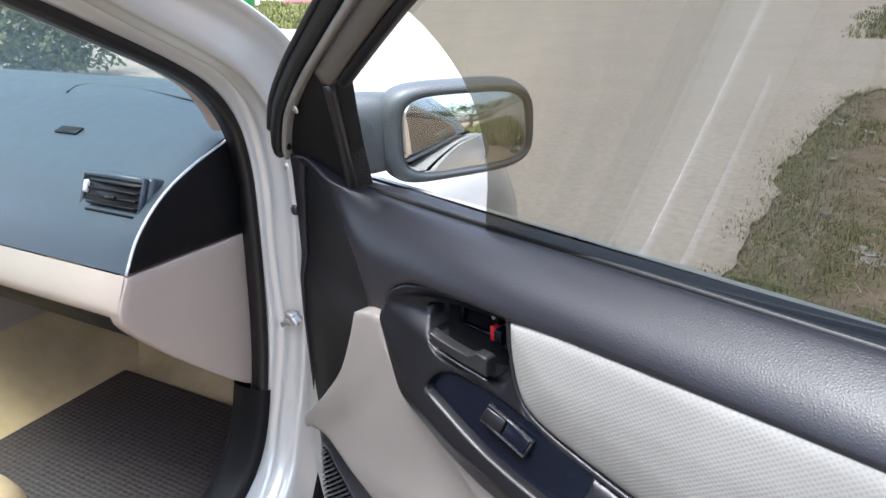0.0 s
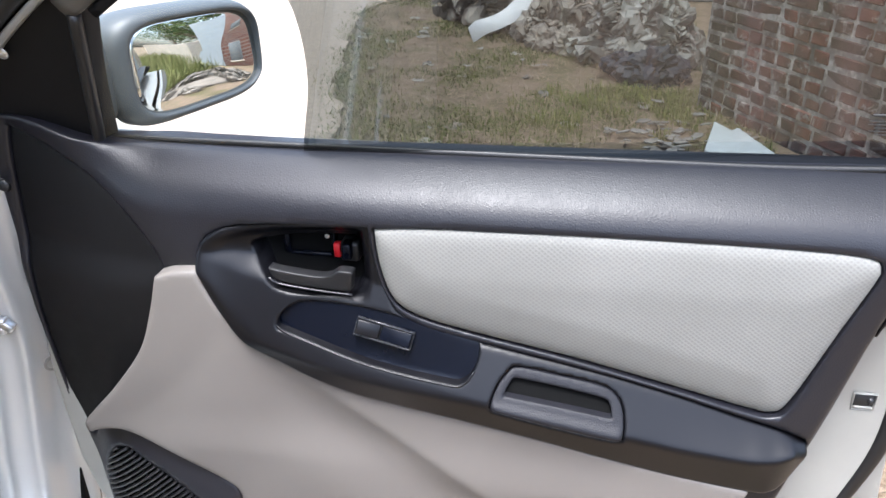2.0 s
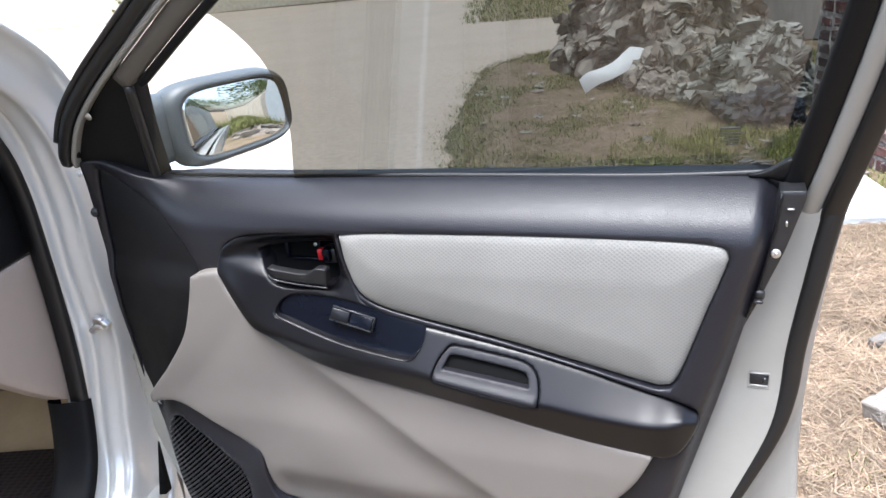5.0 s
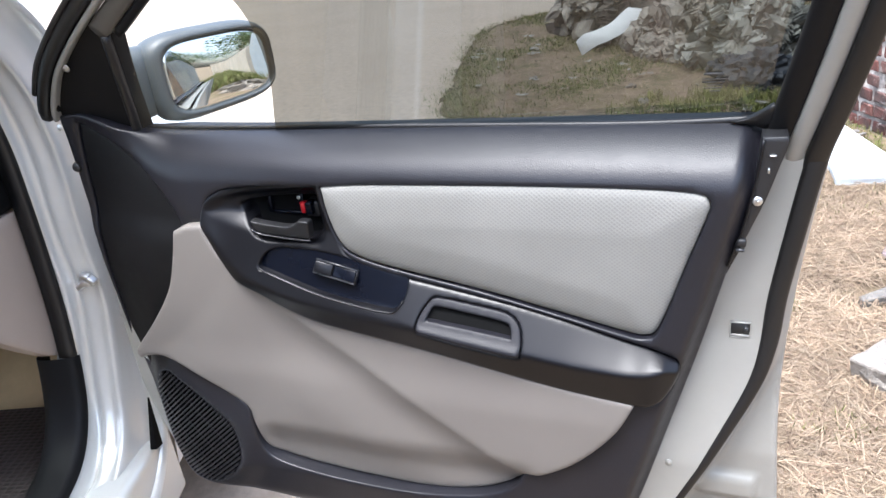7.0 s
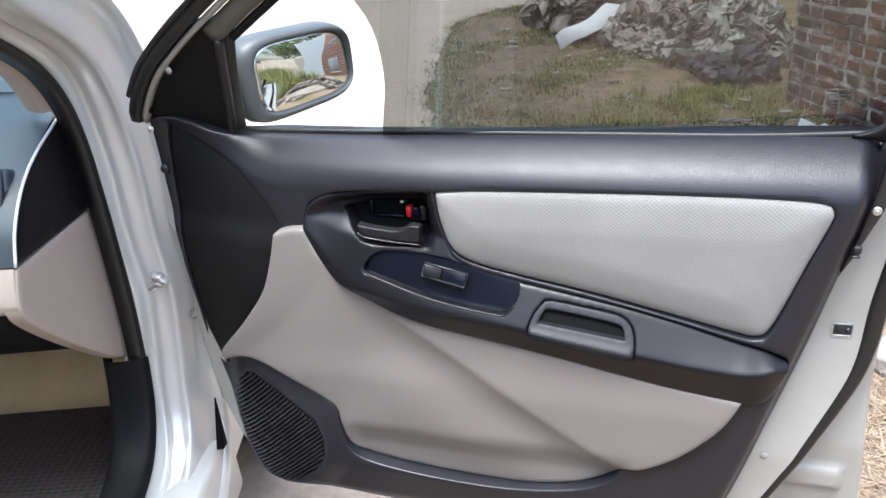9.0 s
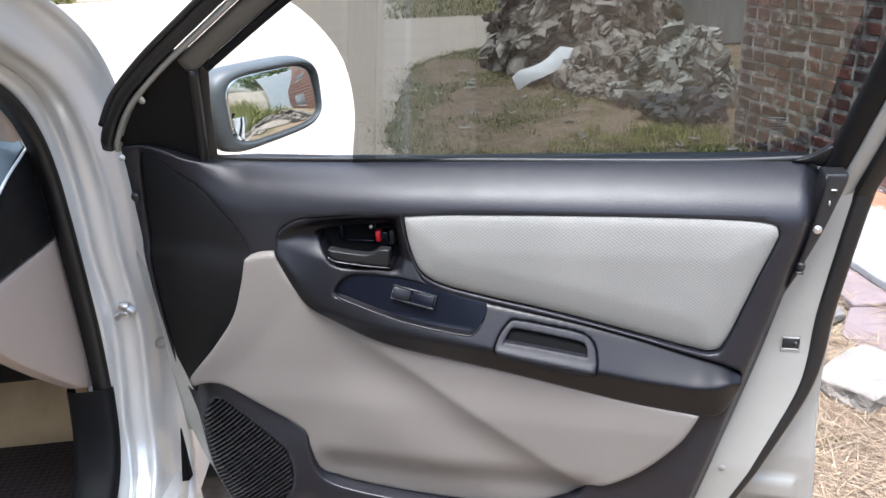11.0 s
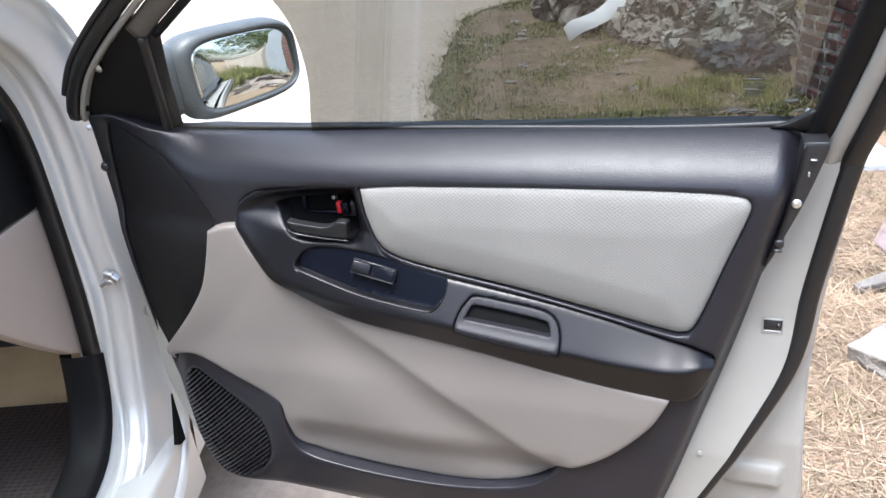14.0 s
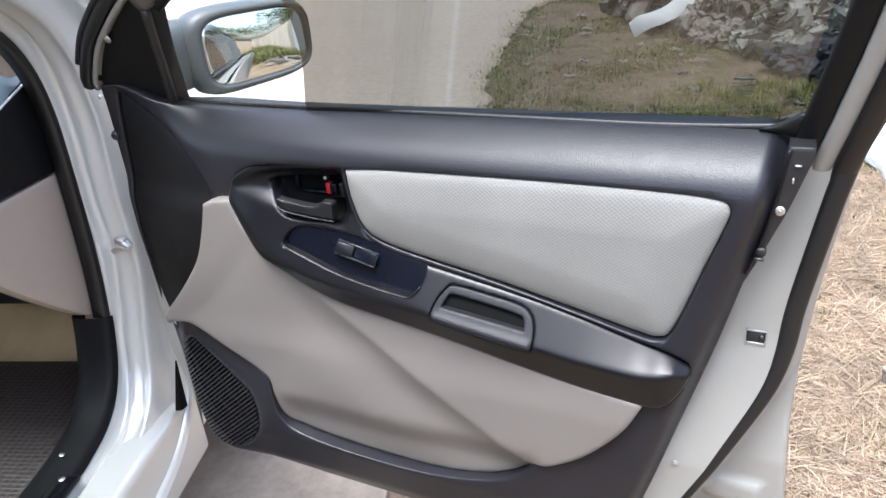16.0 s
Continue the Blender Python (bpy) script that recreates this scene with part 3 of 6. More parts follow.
def pod_y(x, z, wells=True, hollow=True):
    """A shelf that rises from the ridge to a rounded crest, an upright face below it and a bowl for the handle above the ridge."""
    x, z = np.asarray(x, float), np.asarray(z, float)
    zr, zc, zl = np.interp(x, *RIDGE), np.interp(x, *CREST), np.interp(x, *LOW)
    yr, yc, yl = np.interp(x, *RIDGE_OUT), np.interp(x, *CREST_OUT), np.interp(x, *LOW_OUT)
    shelf = yr + (yc - yr) * np.clip((zr - z) / np.maximum(zr - zc, 0.012), -0.4, 3)
    fascia = yc + (yl - yc) * (zc - z) / np.maximum(zc - zl, 0.012)
    k = 0.0017
    y = k * np.logaddexp(shelf / k, fascia / k)
    d = inside(x, z, POD)
    bowl = step01(0.004, 0.021, d) * step01(0.0, 0.030, z - zr) * step01(0.012, 0.032, 0.456 - x)
    y = y + (0.007 + 0.011 * step01(0.28, 0.36, x)) * bowl * hollow
    if wells:
        y = y + 0.030 * step01(-0.0005, 0.0035, inside(x, z, WELL))
    return y


part("armrest", patch_bm(POD, pod_y, 0.0027, 0.005, 0.02, hole_roll=0.003, holes=(PLATE, RIM), creases=(WELL, offset_loop(even(WELL, 0.004), 0.0035))), M["satin"], door, "dark satin plastic armrest with handle bowl")


def plate_y(x, z):
    """The plate lies sunk in the shelf, its lower edge turned up."""
    x, z = np.asarray(x, float), np.asarray(z, float)
    zr, zc = np.interp(x, *RIDGE), np.interp(x, *CREST)
    t = np.clip((zr - z) / np.maximum(zr - zc, 0.012), 0, 1)
    lip_up = step01(0.74, 0.93, t)
    return pod_y(x, z, False, False) + 0.003 + 0.012 * t * (1 - lip_up) + 0.0015 * lip_up


part("switch_plate", patch_bm(offset_loop(even(PLATE, 0.004), -0.001), plate_y, 0.0035, 0.0, 0.0), M["gloss_black"], door, "smooth dark blue-black switch plate")
lip_line = [(x, float(pod_y(np.array([x]), np.array([z]), False)[0]) - 0.0006, z) for x, z in even(smooth_line([(0.341, 0.894), (0.360, 0.884), (0.443, 0.860), (0.532, 0.8455), (0.551, 0.8468), (0.562, 0.859)]), 0.005, False)]
part("plate_lip", sweep_bm(lip_line, round_profile(0.0022, 0.0022, 8), (0, -1, 0.4)), M["satin"], door, "fine raised lip below the switch plate")


def cup_y(x, z):
    """The cup's frame lies flush; its lower bar swells out as a grip."""
    x, z = np.asarray(x, float), np.asarray(z, float)
    bar = (0.832 - 0.155 * (x - 0.59)) - z
    return pod_y(x, z, False) + 0.0003 - 0.0042 * step01(-0.002, 0.008, bar) * step01(0.0, 0.006, inside(x, z, RIM))


part("pull_cup", patch_bm(offset_loop(even(RIM, 0.003), 0.0009), cup_y, 0.0028, 0.0012, 0.010, hole_roll=0.0015, holes=(CUP,)), M["grip"], door, "leather-grained pull cup let into the armrest")


def on_pod(x, z, out=0.0):
    return Vector((x, float(pod_y(np.array([x]), np.array([z]), False)[0]) - out, z))


def pod_frame(x, z, along):
    """Axes on the armrest: X along the given slope, Z out of the surface."""
    e = 0.006
    p = on_pod(x, z)
    tx = (on_pod(x + e, z + e * along) - p).normalized()
    tz = (on_pod(x, z + e) - p).normalized()
    n = tx.cross(tz).normalized()
    if n.y > 0:
        n = -n
    m = Matrix((tx, n.cross(tx), n)).transposed().to_4x4()
    m.translation = p + Vector((0, 0.0045, 0)) 
    return m


# window switch: a bezel and two rockers
sw = pod_frame(0.461, 0.8885, -0.205)
part("switch_bezel", sweep_bm([(-0.032, -0.0095, 0.003), (0.032, -0.0095, 0.003), (0.032, 0.0095, 0.003), (-0.032, 0.0095, 0.003)], round_profile(0.0028, 0.008, 8, 3), (0, 0, 1), closed=True), M["chrome_dark"], door, "raised rim of the window switch").matrix_basis = sw
part("switch_well", box_bm(0.062, 0.018, 0.003, (0, 0, 0.0), 0.0005, 1), M["black"], door, "dark switch well").matrix_basis = sw
r1 = box_bm(0.026, 0.0165, 0.007, (-0.0175, 0.0, 0.003), 0.0018, 2)
for v in r1.verts:
    if v.co.z > 0.003:
        v.co.z += 0.0055 * (-0.0045 - v.co.x) / 0.026
part("switch_rocker", r1, M["satin"], door, "window switch rocker tilted up").matrix_basis = sw
r2 = box_bm(0.034, 0.0165, 0.004, (0.0135, 0.0, 0.0015), 0.0012, 2)
for v in r2.verts:
    if v.co.z > 0.0015:
        v.co.z += 0.003 * (v.co.x - 0.0135) / 0.017 * (1 if v.co.x > 0.0135 else -0.3)
part("switch_rocker", r2, M["gloss_black"], door).matrix_basis = sw

# shallow black fill that stands in for the cup's inner shade
part("cup_lining", patch_bm(offset_loop(even(CUP, 0.004), -0.003), lambda x, z: pod_y(x, z, False) + 0.0095, 0.006, 0.0, 0.0), M["hole"], door, "black fill for the shade inside the pull cup")

# inner door handle
# black sheet over the well's floor paints the recess dark, as in shade
part("handle_lining", patch_bm(offset_loop(even(WELL, 0.004), 0.003), lambda x, z: pod_y(x, z, False) + 0.026, 0.006, 0.0, 0.0), M["hole"], door, "black sheet for the shade in the handle recess")
lever_a, lever_b = -0.041, -0.043


def lever_y(x, z):
    """A flat face that hangs a little inwards."""
    x, z = np.asarray(x, float), np.asarray(z, float)
    return lever_a + (lever_b - lever_a) * (x - 0.322) / 0.096 + 0.22 * (0.950 - z)


LEVER = smooth_loop([(0.335, 0.958), (0.335, 0.958), (0.337, 0.948), (0.345, 0.9405), (0.384, 0.9355), (0.4245, 0.9335), (0.4245, 0.9335), (0.430, 0.961), (0.430, 0.961), (0.414, 0.9615), (0.405, 0.955), (0.390, 0.951), (0.352, 0.9545)])
part("handle_lever", patch_bm(LEVER, lever_y, 0.004, 0.0018, 0.012), M["black"], door, "flat black pull lever")
part("handle_lip", sweep_bm([Vector((x, float(lever_y(x, z)) - 0.0015, z)) for x, z in even(smooth_line([(0.334, 0.946), (0.344, 0.9385), (0.384, 0.9335), (0.426, 0.9315)]), 0.006, False)], round_profile(0.0022, 0.003, 8), (0, -1, 0.1)), M["chrome_dark"], door)
part("handle_block", box_bm(0.022, 0.024, 0.024, on_pod(0.414, 0.962, -0.014), 0.004, 2), M["black"], door)
part("lock_knob", box_bm(0.011, 0.018, 0.019, on_pod(0.4130, 0.966, -0.002), 0.003, 2), M["gloss_black"], door, "black lock slider")
part("lock_mark", box_bm(0.0075, 0.010, 0.017, on_pod(0.4010, 0.965, -0.004), 0.001, 1), M["red"], door, "red unlocked mark")
part("handle_strut", box_bm(0.004, 0.010, 0.034, on_pod(0.3925, 0.965, -0.020), 0.001, 1), M["gloss_black"], door)
part("handle_web", box_bm(0.050, 0.006, 0.006, on_pod(0.365, 0.951, -0.020), 0.002, 1), M["gloss_black"], door)
part("handle_post", box_bm(0.008, 0.012, 0.030, on_pod(0.337, 0.962, -0.024), 0.002, 1), M["gloss_black"], door)
screw("handle_screw", on_pod(0.384, 0.972, -0.020), (0, -1, 0.2), door, 0.003)

# lower vinyl field
LOWER = smooth_loop([(0.200, 0.938), (0.200, 0.938), (0.222, 0.946), (0.252, 0.950), (0.252, 0.950), (0.262, 0.924), (0.280, 0.898), (0.306, 0.872), (0.348, 0.850), (0.390, 0.830), (0.440, 0.814), (0.552, 0.794), (0.632, 0.779), (0.708, 0.763), (0.782, 0.749),
                     (0.862, 0.737), (0.862, 0.737), (0.836, 0.688), (0.787, 0.634), (0.738, 0.602), (0.712, 0.594), (0.700, 0.574), (0.672, 0.552), (0.625, 0.535), (0.540, 0.521), (0.447, 0.519), (0.351, 0.526), (0.292, 0.538), (0.269, 0.560),
                     (0.261, 0.600), (0.258, 0.630), (0.246, 0.646), (0.204, 0.678), (0.159, 0.706), (0.120, 0.720), (0.088, 0.717), (0.073, 0.711), (0.068, 0.724), (0.080, 0.740), (0.122, 0.785), (0.165, 0.841), (0.187, 0.894)])


def lower_y(x, z):
    x, z = np.asarray(x, float), np.asarray(z, float)
    y = np.interp(z, [0.50, 0.60, 0.70, 0.80, 0.95], [-0.066, -0.070, -0.068, -0.061, -0.050])
    # the upper field stands proud and turns under along a slanting fold
    ax, az, bx, bz = 0.264, 0.888, 0.706, 0.588
    ux, uz = bx - ax, bz - az
    l = math.hypot(ux, uz)
    along = ((x - ax) * ux + (z - az) * uz) / l
    off = ((x - ax) * uz - (z - az) * ux) / l
    y = y + 0.012 * (1 - (1 - np.clip((off + 0.008) / 0.060, 0, 1)) ** 2.4) * step01(0.02, 0.16, along)
    y = y - 0.006 * np.exp(-((off - 0.11) / 0.06) ** 2) * step01(0.10, 0.25, along)
    # a raised border at the hinge side
    edge = x - np.interp(z, [0.70, 0.745, 0.80, 0.87, 0.91], [0.06, 0.105, 0.170, 0.230, 0.262])
    y = y + 0.0025 * step01(-0.010, 0.045, edge) * step01(0.70, 0.76, z)
    # the foot of the field turns under into a shallow pocket
    return y + 0.014 * step01(0.622, 0.560, z + 0.02 * (0.45 - x)) * step01(0.255, 0.30, x) * step01(0.745, 0.70, x)


part("lower_insert", patch_bm(LOWER, lower_y, 0.0065, 0.004, 0.02), M["taupe"], door, "taupe vinyl lower panel with a soft fold")

# loudspeaker grille
GRILLE = smooth_loop([(0.110, 0.686), (0.124, 0.684), (0.165, 0.655), (0.208, 0.618), (0.223, 0.600), (0.229, 0.568), (0.225, 0.534), (0.208, 0.505), (0.180, 0.478), (0.142, 0.462), (0.103, 0.466), (0.070, 0.502), (0.053, 0.551), (0.055, 0.613), (0.070, 0.651), (0.090, 0.676)])


def raised_y(x, z):
    return trim_y(x, z) - 0.008 * step01(-0.050, -0.004, inside(x, z, GRILLE)) * step01(0.74, 0.69, z) * step01(0.03, 0.09, x)


def collar_y(x, z):
    """The trim round the loudspeaker, sunk within the grille's outline."""
    return raised_y(x, z) + 0.013 * step01(-0.0005, 0.004, inside(x, z, GRILLE))


# shade between the slats is put in as a flat black sheet
part("grille_backing", patch_bm(even(GRILLE, 0.006), lambda x, z: raised_y(x, z) + 0.0085, 0.008, 0.0, 0.0), M["hole"], door, "black sheet for the shade behind the slats")
SLOPE = radians(40)
ca, sa = math.cos(SLOPE), math.sin(SLOPE)
centre = GRILLE.mean(0)
for k in range(-17, 18):
    off = k * 0.0066
    s = np.linspace(-0.14, 0.14, 141)
    xs, zs = centre[0] + ca * s - sa * off, centre[1] + sa * s + ca * off
    ok = inside(xs, zs, GRILLE) > 0.0015
    if ok.sum() < 8:
        continue
    xs, zs = xs[ok][[0, -1]], zs[ok][[0, -1]]
    pts = [(x, float(raised_y(np.array([x]), np.array([z]))[0]) - 0.0002, z) for x, z in zip(np.linspace(*xs, 6), np.linspace(*zs, 6))]
    part("grille_slat", sweep_bm(pts, [(-0.0013, -0.004), (0.0013, -0.004), (0.0012, 0.001), (0.0005, 0.0020), (-0.0005, 0.0020), (-0.0012, 0.001)], (0, -1, 0)), M["slat"], door, smooth=False)
for k in range(-2, 3):
    off = k * 0.034
    s = np.linspace(-0.14, 0.14, 141)
    xs, zs = centre[0] - sa * s * 0.9 + ca * off, centre[1] + ca * s + sa * off
    ok = inside(xs, zs, GRILLE) > 0.002
    if ok.sum() < 8:
        continue
    xs, zs = xs[ok][[0, -1]], zs[ok][[0, -1]]
    pts = [(x, float(raised_y(np.array([x]), np.array([z]))[0]) + 0.0045, z) for x, z in zip(np.linspace(*xs, 6), np.linspace(*zs, 6))]
    part("grille_rib", sweep_bm(pts, [(-0.0012, -0.003), (0.0012, -0.003), (0.0012, 0.001), (-0.0012, 0.001)], (0, -1, 0)), M["satin"], door, smooth=False)

# edge seal
thin = np.interp(sz, [0.40, 0.62, 0.74, 0.82, 1.1], [0.55, 0.6, 0.85, 1.15, 1.25])
part("edge_seal", sweep_bm([(x, float(metal_y(z)) + 0.004, z) for x, z in strip_line], round_profile(0.020, 0.018, 12), (0, -1, 0), scale=thin), M["rubber"], door, "black rubber seal along the door edge")

# latch slot with raised rim
lx, lz, ly = 0.9795, 0.8155, float(metal_y(0.816))
part("latch_slot", box_bm(0.0215, 0.004, 0.019, (lx, ly - 0.0002, lz), 0.0015, 1), M["black"], door, "dark latch opening")
part("latch_rim", sweep_bm([(lx - 0.0115, ly - 0.0015, lz - 0.0105), (lx + 0.0115, ly - 0.0015, lz - 0.0105), (lx + 0.0115, ly - 0.0015, lz + 0.0105), (lx - 0.0115, ly - 0.0015, lz + 0.0105)],
                           round_profile(0.0022, 0.004, 8), (0, -1, 0), closed=True), M["silver_in"], door, "pressed rim of the latch slot")
part("latch_plate", box_bm(0.0195, 0.003, 0.0035, (lx, ly - 0.0022, lz - 0.0075), 0.001, 1), M["silver_in"], door)
part("latch_claw", box_bm(0.007, 0.005, 0.0085, (lx + 0.0065, ly - 0.0020, lz + 0.001), 0.002, 1), M["chrome_dark"], door)
part("latch_lip", sweep_bm([(lx - 0.018, ly - 0.001, lz - 0.0135), (lx, ly - 0.0012, lz - 0.0145), (lx + 0.010, ly - 0.001, lz - 0.0145)], round_profile(0.002, 0.003, 8), (0, -1, 0)), M["silver_in"], door)

part("trim_panel", patch_bm(TRIM, collar_y, 0.006, 0.004, 0.04, hole_roll=0.003, holes=(FABRIC, POD, LOWER, FAN), creases=(GRILLE, offset_loop(even(GRILLE, 0.005), 0.003))), M["vinyl"], door, "dark grained vinyl door trim with speaker grille")

# screws and plugs of the trim
screw("trim_screw", (0.9865, -0.0105, 0.996), (0.1, -1, 0.1), door, 0.0054)
screw("trim_screw", (-0.003, -0.004, 1.083), (0, -1, 0.2), door, 0.005)
screw("trim_screw", (0.902, float(metal_y(0.624)) - 0.001, 0.624), (0, -1, 0.1), door, 0.0048, mat="silver_in")
plug = bmesh.new()
bmesh.ops.create_cone(plug, cap_ends=True, segments=20, radius1=0.0085, radius2=0.006, depth=0.004)
bmesh.ops.rotate(plug, cent=(0, 0, 0), matrix=Matrix.Rotation(radians(90), 3, "X"), verts=plug.verts)
bmesh.ops.translate(plug, vec=(0.002, -0.004, 1.018), verts=plug.verts)
part("trim_plug", plug, M["black"], door)
# end flange of the trim with clip marks
FLANGE = smooth_loop([(0.987, 1.068), (0.987, 1.068), (1.012, 1.069), (1.012, 1.069), (1.0125, 1.060), (1.006, 1.036), (0.995, 0.998), (0.982, 0.962), (0.965, 0.915), (0.950, 0.872), (0.944, 0.862), (0.946, 0.880), (0.958, 0.915), (0.972, 0.962), (0.982, 1.020)], 8)
part("trim_flange", patch_bm(FLANGE, lambda x, z: -0.010 + 0.25 * np.clip(0.93 - np.asarray(z), 0, 0.1), 0.005, 0.0018, 0.03), M["black"], door, "black end flange of the trim")
part("flange_edge", sweep_bm([(x, -0.0115, z) for x, z in even(smooth_line([(0.960, 0.915), (0.973, 0.962), (0.983, 1.020), (0.988, 1.066)]), 0.008, False)], round_profile(0.003, 0.003, 8), (0, -1, 0)), M["satin"], door)
part("flange_clip", box_bm(0.007, 0.004, 0.0018, (0.998, -0.0115, 1.049), 0.0006, 1), M["chrome"], door)
part("flange_clip", box_bm(0.002, 0.004, 0.006, (0.995, -0.0115, 1.032), 0.0006, 1), M["chrome"], door)
part("flange_clip", box_bm(0.011, 0.010, 0.011, (0.973, -0.010, 0.945), 0.003, 2), M["black"], door)
part("flange_clip", box_bm(0.010, 0.006, 0.004, (0.972, -0.0145, 0.9375), 0.0012, 1), M["chrome_dark"], door)

# mirror sail
SAIL = smooth_loop([(-0.020, 1.102), (-0.020, 1.102), (-0.014, 1.122), (0.006, 1.140), (0.060, 1.192), (0.110, 1.228), (0.140, 1.245), (0.165, 1.245), (0.183, 1.235), (0.183, 1.235), (0.152, 1.15), (0.126, 1.056), (0.126, 1.056),
                    (0.08, 1.052), (0.03, 1.060), (-0.008, 1.085), (-0.008, 1.085)])
part("mirror_sail", patch_bm(SAIL, lambda x, z: win_y(np.asarray(z)) - 0.008, 0.007, 0.006, 0.02), M["matte"], door, "black triangular cover behind the mirror")
ridge = [win(x, z, 0.014) for x, z in even(smooth_line([(0.000, 1.108), (0.008, 1.132), (0.066, 1.186), (0.150, 1.238)]), 0.01, False)]
part("sail_ridge", sweep_bm(ridge, round_profile(0.007, 0.007, 10), WIN_N), M["matte"], door)
screw("sail_screw", win(0.068, 1.176, 0.0145), WIN_N, door, 0.0068)
part("sail_edge", sweep_bm([win(x, z, 0.012) for x, z in even(smooth_line([(0.124, 1.066), (0.148, 1.145), (0.170, 1.218)]), 0.01, False)], round_profile(0.012, 0.014, 10), WIN_N), M["rubber"], door)

# window frame: strips in the window plane
FRONT = even(smooth_line([(-0.018, 1.096), (-0.012, 1.112), (0.022, 1.152), (0.056, 1.183), (0.118, 1.226), (0.194, 1.272), (0.30, 1.334), (0.40, 1.388), (0.60, 1.485), (0.74, 1.54), (0.90, 1.572), (1.02, 1.570), (1.09, 1.53)]), 0.012, False)
REAR = even(smooth_line([(1.095, 1.50), (1.092, 1.42), (1.078, 1.28), (1.062, 1.18), (1.044, 1.09), (1.034, 1.045), (1.028, 1.01)]), 0.012, False)


def frame_run(name, line, inset, w, h, out, mat, label="", a=0.0, b=1.0):
    n = len(line)
    line = line[int(a * n):max(2, int(b * n))]
    t = np.gradient(line, axis=0)
    t /= np.linalg.norm(t, axis=1)[:, None]
    nrm = np.column_stack([t[:, 1], -t[:, 0]])
    pts = [win(x, z, out) for x, z in line + nrm * inset]
    return part(name, sweep_bm(pts, round_profile(w, h, 12, 4), WIN_N), M[mat], door, label)


frame_run("frame_seal", FRONT, -0.010, 0.020, 0.030, 0.010, "rubber", "black rubber seal round the window frame")
frame_run("seal_lip", FRONT, -0.019, 0.008, 0.012, 0.020, "rubber", "", 0.03, 1.0)
frame_run("window_frame", FRONT, 0.0045, 0.009, 0.026, 0.008, "silver_in", "silver painted window frame")
frame_run("frame_lining", FRONT, 0.022, 0.028, 0.022, 0.004, "frame_grey", "brownish grey inner face of the window frame", 0.185, 1.0)
frame_run("glass_run", FRONT, 0.041, 0.012, 0.020, 0.002, "matte", "black channel that holds the glass", 0.20, 1.0)
frame_run("frame_seal", REAR, -0.012, 0.024, 0.026, 0.006, "rubber", "black rubber seal round the window frame")
frame_run("window_frame", REAR, 0.010, 0.022, 0.026, 0.000, "silver_in", "silver painted window frame")
frame_run("glass_run", REAR, 0.033, 0.026, 0.022, 0.000, "matte", "black channel that holds the glass", 0.0, 0.93)

# belt seal at the foot of the glass
belt = [(x, 0.034, 1.0695 + 0.006 * max(0, (x - 0.80) / 0.18) ** 2) for x in np.linspace(0.125, 0.985, 40)]
part("belt_seal", sweep_bm(belt, round_profile(0.008, 0.010, 8), (0, 0, 1)), M["rubber"], door, "black wiping seal below the glass")
part("glass_corner", patch_bm(smooth_loop([(0.955, 1.074), (0.974, 1.080), (0.989, 1.090), (1.000, 1.096), (0.996, 1.066), (0.975, 1.071)]), lambda x, z: win_y(np.asarray(z)) - 0.004, 0.008, 0.002, 0.01), M["rubber"], door, "black rubber corner of the glass channel")

# glass: clear before the mirror, film on the rest
top_run = [(x + 0.012, z - 0.030) for x, z in FRONT if 0.13 < x and z > 1.20][::4]
edge_curve = [(0.318, 1.312), (0.352, 1.280), (0.378, 1.235), (0.384, 1.19), (0.380, 1.14), (0.366, 1.085), (0.360, 1.045)]
edge_line = even(smooth_line(edge_curve), 0.01, False)
clear_top = [p for p in top_run if p[0] < 0.31]
CLEAR = np.array([(0.120, 1.045)] + clear_top + [tuple(p) for p in edge_line])
FILM = np.array([tuple(p) for p in edge_line[::-1]] + [p for p in top_run if 0.33 < p[0] < 1.07] + [(1.075, 1.42), (1.055, 1.28), (1.03, 1.14), (1.01, 1.045)])


def pane(name, loop, mat, label):
    ob = part(name, patch_bm(np.array(loop), glass_y, 0.02, 0.0, 0.0), M[mat], door, label)
    ob.visible_shadow = False
    return ob


pane("window_glass", CLEAR, "clear_pane", "clear part of the window glass")
pane("window_film", FILM, "tint_pane", "grey tinting film with a curved front edge")
for k, (w, z) in enumerate(((0.021, 1.1255), (0.027, 1.1195), (0.024, 1.1160), (0.016, 1.1125), (0.020, 1.1090), (0.012, 1.1055))):
    part("glass_mark", box_bm(w, 0.0004, 0.0026 if k == 0 else 0.0010, (0.934 + 0.002 * (k % 2), float(glass_y(0.934, z)) - 0.0012, z)), M["mark"], door, "dim printed bar on the glass")

# exterior mirror
MX = Matrix.Translation((0.168, 0.178, 1.125)) @ Matrix.Rotation(radians(-26.0), 4, "Z")
HALF_W, HALF_H = 0.098, 0.057


def mirror_ring(k, depth, shift=0.0, n=48, power=4.2):
    out = []
    for i in range(n):
        a = 2 * math.pi * i / n
        c, s = math.cos(a), math.sin(a)
        u = (HALF_W + k) * math.copysign(abs(c) ** (2 / power), c)
        v = (HALF_H + k) * math.copysign(abs(s) ** (2 / power), s)
        v *= 1.0 - 0.05 * u / HALF_W
        out.append((-depth, u + shift, v + 0.02 * u))
    return out


